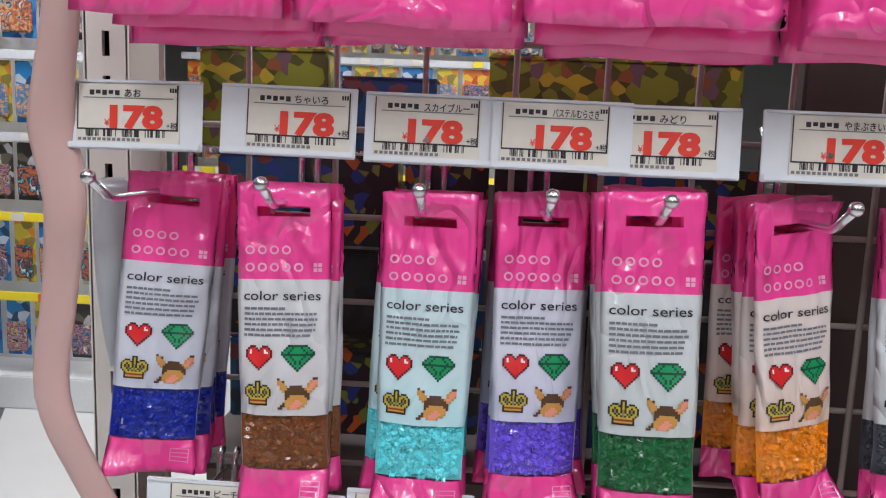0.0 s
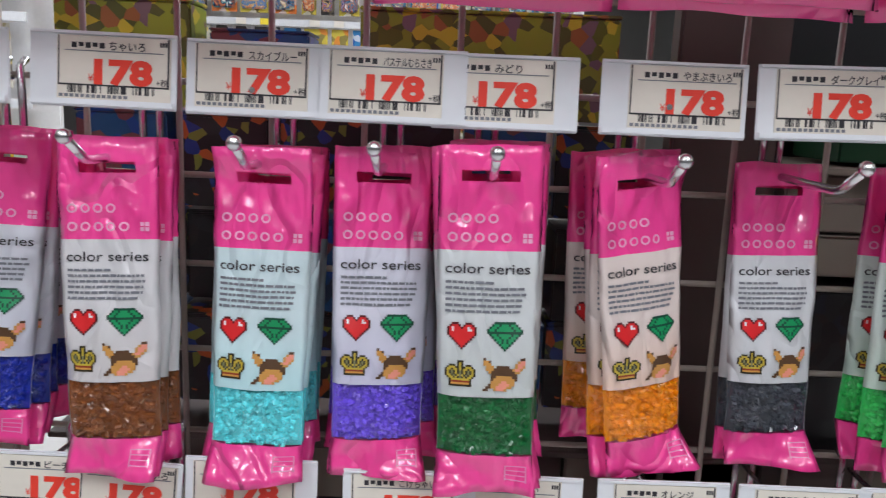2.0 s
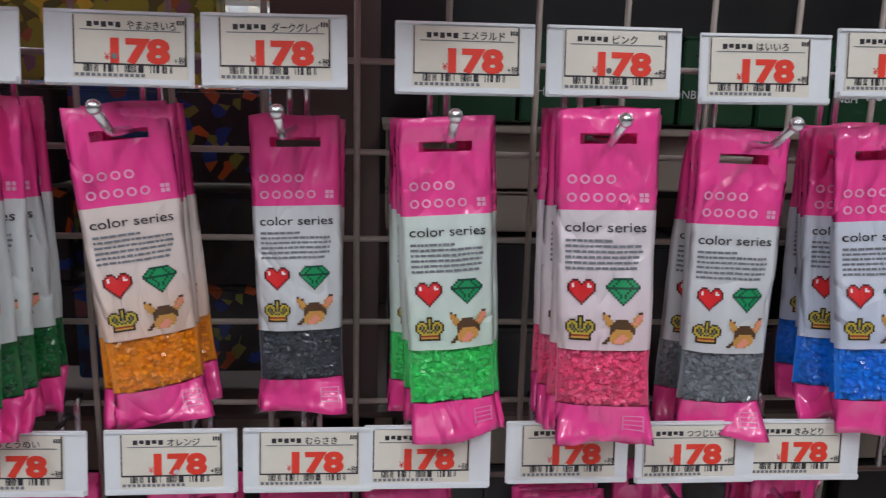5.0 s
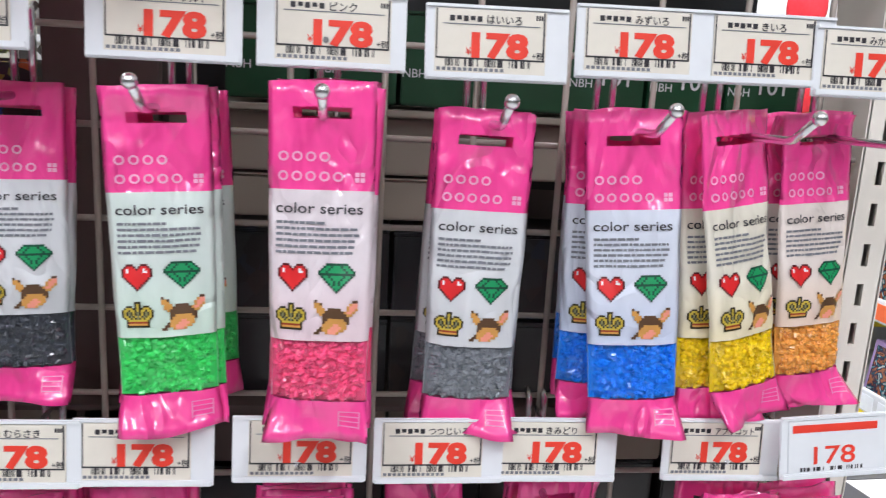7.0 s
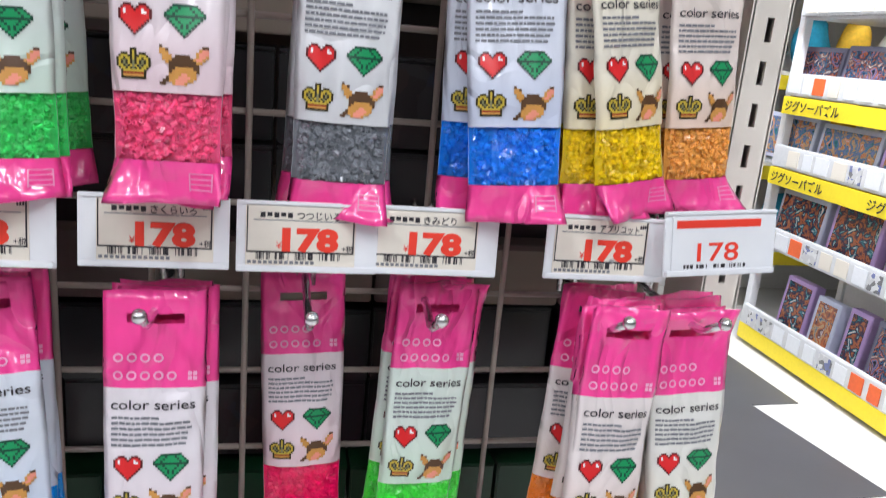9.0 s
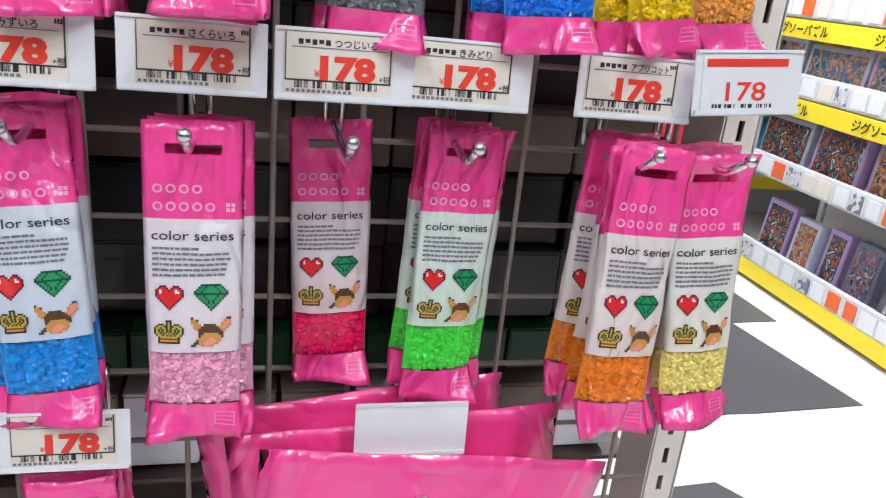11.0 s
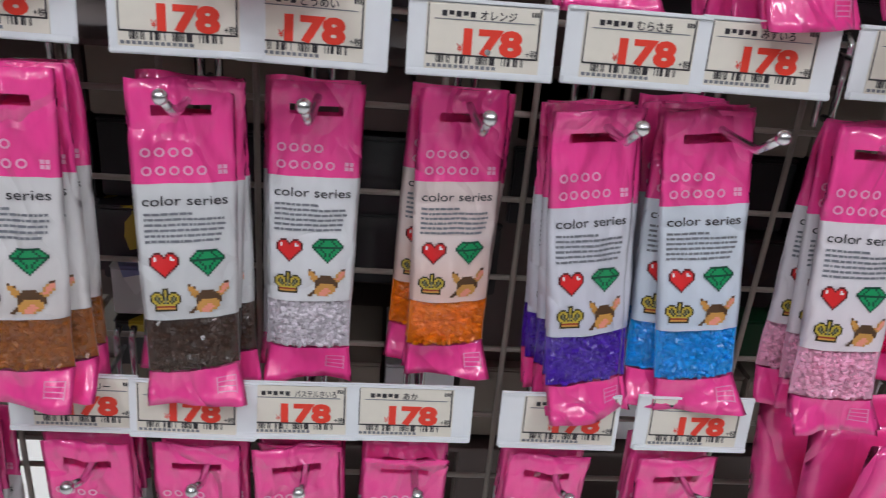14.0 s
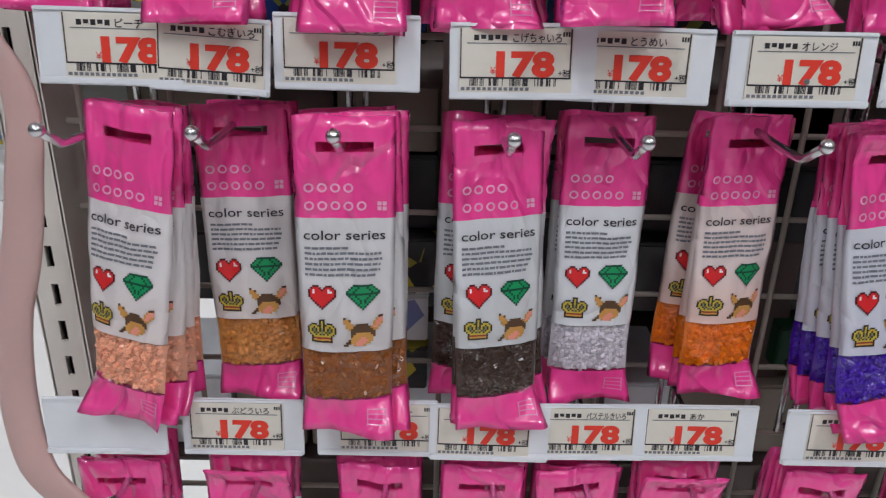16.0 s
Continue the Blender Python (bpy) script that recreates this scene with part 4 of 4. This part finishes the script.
zigzag("floor_inlay", [(-4.0, 1.36), (-1.25, 1.3), (-0.95, 0.8), (-4.0, 0.7)])


# ---- shelves across the aisle ----
SHELF_WHITE = material("white_shelf_steel", (0.78, 0.78, 0.78), 0.35, vary=0.03)
YELLOW = material("yellow_strip", lin(246, 222, 50), 0.5, vary=0.04)
RAIL = material("clear_rail", (0.7, 0.71, 0.72), 0.2, coat=0.4, vary=0.05)
ORANGE_TAG = material("orange_tag", lin(240, 110, 60), 0.5)


def painting(name, seed):
    """A busy painted cover: soft clouds of many colours."""
    m = material(name, (0.5, 0.5, 0.5), 0.25, coat=0.5, vary=0.02, scale=20)
    nt = m.node_tree
    b = nt.nodes["Principled BSDF"]
    co = [n for n in nt.nodes if n.type == "TEX_COORD"][0]
    mp = nt.nodes.new("ShaderNodeMapping")
    mp.inputs["Location"].default_value = (seed * 1.7, seed * 0.9, seed * 2.3)
    nt.links.new(co.outputs["Object"], mp.inputs[0])
    n = nt.nodes.new("ShaderNodeTexNoise")
    n.inputs["Scale"].default_value, n.inputs["Detail"].default_value, n.inputs["Distortion"].default_value = 22, 5, 1.6
    nt.links.new(mp.outputs[0], n.inputs["Vector"])
    hs = nt.nodes.new("ShaderNodeValToRGB")
    tones = [(38, 44, 74), (70, 116, 150), (150, 96, 74), (58, 130, 140), (206, 170, 120), (92, 60, 70), (120, 128, 176), (196, 110, 70)]
    stops = [(0.30, (34, 32, 44))] + [(0.37 + 0.055 * q, tones[(seed * 3 + q * (1 + seed % 2 * 2)) % 8]) for q in range(5)] + [(0.68, (220, 210, 206))]
    while len(hs.color_ramp.elements) < len(stops):
        hs.color_ramp.elements.new(0.5)
    for e, (p, c) in zip(hs.color_ramp.elements, stops):
        e.position = p
    for e, (p, c) in zip(hs.color_ramp.elements, stops):
        e.color = (*lin(*c), 1)
    nt.links.new(n.outputs[0], hs.inputs[0])
    nt.links.new(hs.outputs[0], b.inputs["Base Color"])
    return m


COVERS = []
for k in range(6):
    COVERS.append(painting("puzzle_cover", k))
EDGE = [material("carton_edge", c, 0.4) for c in (lin(222, 218, 226), lin(200, 205, 225), lin(110, 110, 130), lin(190, 160, 210))]


def puzzle_box(x, y, z, w, h, k, group="boxed puzzles", along="y"):
    """A shallow boxed puzzle that leans back, its picture to -x."""
    t = thing("puzzle_box", "colourful boxed jigsaw puzzle with a pale border", "puzzle box", pose(x, y, z, 0, 6, 0), group)
    part("box", bevelled_box(0, 0.05, -w / 2, w / 2, 0, h, 0.003), EDGE[k % 4], t)
    part("cover", bevelled_box(-0.003, 0.0, -w / 2 + 0.02, w / 2 - 0.02, 0.02, h - 0.02, 0.001), COVERS[k % 6], t)
    return t


aisle = thing("aisle_shelf", "white steel shop shelf with yellow strips, full of puzzles", "shelf", pose(2.74, 0, 0))
rnd = random.Random(2)
Y0, Y1 = 0.2, 2.75
for z, yellow in ((0.11, True), (0.50, False), (0.86, True), (1.17, True), (1.50, False), (1.83, True)):
    part("board", bevelled_box(0.0, 0.5, Y0, Y1, z - 0.03, z, 0.004), SHELF_WHITE, aisle)
    part("rail", bevelled_box(-0.03, -0.004, Y0, Y1, z - 0.02, z + 0.075, 0.004), RAIL, aisle)
    y = Y0 + 0.05
    while y < Y1 - 0.1:
        wd = rnd.uniform(0.05, 0.09)
        part("shelf_tag", bevelled_box(-0.034, -0.0305, y, y + wd, z - 0.008, z + 0.06, 0.001), [CARD, HOLDER, ORANGE_TAG, HOLDER, P_STRIPE][rnd.randrange(5)], aisle)
        y += wd + rnd.uniform(0.008, 0.03)
    if yellow:
        zz = z - 0.10 if z > 0.5 else 0.02
        part("yellow_strip", bevelled_box(-0.032, -0.004, Y0, Y1, zz, zz + 0.075, 0.002), YELLOW, aisle)
        if z > 0.5:
            for y in (2.55, 1.95, 1.35):
                o = part("strip_lettering", text_mesh("ジグソーパズル", 0.05, INK, 0.001), None, aisle)
                o.matrix_basis = pose(-0.036, y, zz + 0.037, 0, 0, -90)
    y = Y0 + 0.2
    k = 0
    while y < Y1 - 0.12:
        w = rnd.uniform(0.28, 0.42) if 0.2 < z < 1.5 else rnd.uniform(0.12, 0.2)
        puzzle_box(2.74 + 0.03 + rnd.uniform(0, 0.03), y + w / 2, z, w, rnd.uniform(0.19, 0.215) if 0.6 < z < 1.2 else rnd.uniform(0.23, 0.265), rnd.randrange(12))
        y += w + rnd.uniform(0.015, 0.06)
part("back", bevelled_box(0.5, 0.53, Y0, Y1, 0, 2.3, 0.004), SHELF_WHITE, aisle)
part("end_post", bevelled_box(0.0, 0.04, Y1, Y1 + 0.04, 0, 2.3, 0.004), SHELF_WHITE, aisle)
part("end_post", bevelled_box(0.49, 0.53, Y1, Y1 + 0.04, 0, 2.3, 0.004), SHELF_WHITE, aisle)
part("kick_plate", bevelled_box(0.02, 0.5, Y0, Y1, 0, 0.02, 0.002), SHELF_WHITE, aisle)

# goods past the end of that shelf
far = thing("far_rack", "white rack with hanging soft toys and packs", "rack", pose(2.72, 3.2, 0))
part("panel", bevelled_box(-0.15, 1.6, 0.35, 0.4, 0, 2.3, 0.004), SHELF_WHITE, far)
for z in (0.35, 0.8, 1.25, 1.7):
    part("board", bevelled_box(-0.15, 1.6, -0.05, 0.35, z - 0.03, z, 0.004), SHELF_WHITE, far)
    part("yellow_strip", bevelled_box(-0.15, 1.6, -0.06, -0.052, z - 0.09, z - 0.02, 0.002), YELLOW, far)
SOFT = [material("soft_cloth", c, 0.9, vary=0.15, scale=60) for c in (lin(200, 40, 50), (0.03, 0.03, 0.03), lin(40, 150, 180), lin(240, 190, 60), lin(240, 240, 235), lin(230, 120, 60))]
for k in range(24):
    bm = bmesh.new()
    bmesh.ops.create_icosphere(bm, subdivisions=3, radius=1)
    for v in bm.verts:
        v.co *= 1 + 0.22 * noise.noise(v.co * 1.3 + Vector((k * 3.1, 0, 0)))
        v.co = Vector((v.co.x * 0.1, v.co.y * 0.08, v.co.z * 0.14))
    solid("soft_toy", bm, SOFT[k % 6], "soft stuffed cushion on a rack shelf", "soft toy", pose(2.67 + 0.25 * (k % 6), 3.28, (0.35, 0.8, 1.25, 1.7)[k // 6] + 0.135, 0, 0, k * 40), "soft toys", smooth=True)


def pack_rack(x0, x1, y, rows, group, seed, name, label, ):
    """A rack of hanging packs that faces -y: rows of (z of pack foot, height)."""
    rnd = random.Random(seed)
    t = thing(name, label, "rack", pose(x0, y, 0))
    w = x1 - x0
    part("panel", bevelled_box(0, w, 0.22, 0.25, 0, rows[-1][0] + rows[-1][1] + 0.12, 0.004), SHELF_WHITE, t)
    part("base", bevelled_box(0, w, -0.05, 0.25, 0.0, 0.16, 0.006), SHELF_WHITE, t)
    for z, h in rows:
        part("rail", bevelled_box(0, w, -0.035, -0.02, z + h + 0.005, z + h + 0.045, 0.002), [YELLOW, RAIL, RAIL][rnd.randrange(3)], t)
        x = 0.02
        while x < w - 0.1:
            pw = rnd.uniform(0.09, 0.2)
            c = thing("hanging_pack", "small colourful blister pack on a rack", "toy pack", pose(x0 + x + pw / 2, y, z), group)
            part("card", bevelled_box(-pw / 2 + 0.006, pw / 2 - 0.006, 0.0, 0.004, 0, h, 0.001), PACKS[rnd.randrange(len(PACKS))], c)
            part("blister", bevelled_box(-pw / 2 + 0.016, pw / 2 - 0.016, -0.03, 0.0, h * 0.08, h * 0.62, 0.008), COVERS[rnd.randrange(6)], c)
            if rnd.random() < 0.6:
                part("price_tag", bevelled_box(-0.03, 0.03, -0.05, -0.048, h + 0.008, h + 0.045, 0.001), [CARD, YELLOW, ORANGE_TAG][rnd.randrange(3)], c)
            x += pw + rnd.uniform(0.004, 0.02)
    return t


PACKS = [printed("pack_print", b, s, 22) for b, s in ((lin(210, 190, 70), [lin(90, 80, 60), WHT, ORG]), (lin(50, 130, 190), [WHT, BLU, BLK]), (lin(200, 196, 180), [lin(150, 130, 70), BLK, YEL]), (lin(60, 56, 54), [lin(120, 110, 90), BLK, WHT]), (lin(220, 120, 50), [YEL, WHT, lin(180, 40, 40)]))]
pack_rack(-3.7, -1.6, 3.05, [(0.25, 0.26), (0.6, 0.28), (0.98, 0.26), (1.33, 0.27), (1.7, 0.26), (2.04, 0.3)], "packs on the near rack", 31, "pack_rack", "white rack of hanging toy packs in yellow and blue")
pack_rack(-1.75, 1.0, 4.4, [(0.3, 0.3), (0.75, 0.3), (1.15, 0.3), (1.5, 0.24), (1.82, 0.24)], "packs on the far rack", 32, "pack_rack", "white rack of hanging toy packs, brightly lit")

# unseen board, added to keep ceiling light off the goods behind the grid
bm = bevelled_box(-0.1, 0.88, 0.112, 0.5, 1.77, 1.79, 0.002)
solid("light_blocker", bm, POST, "unseen cream board added above the gondola to block ceiling light", "shelf", kind="structure")
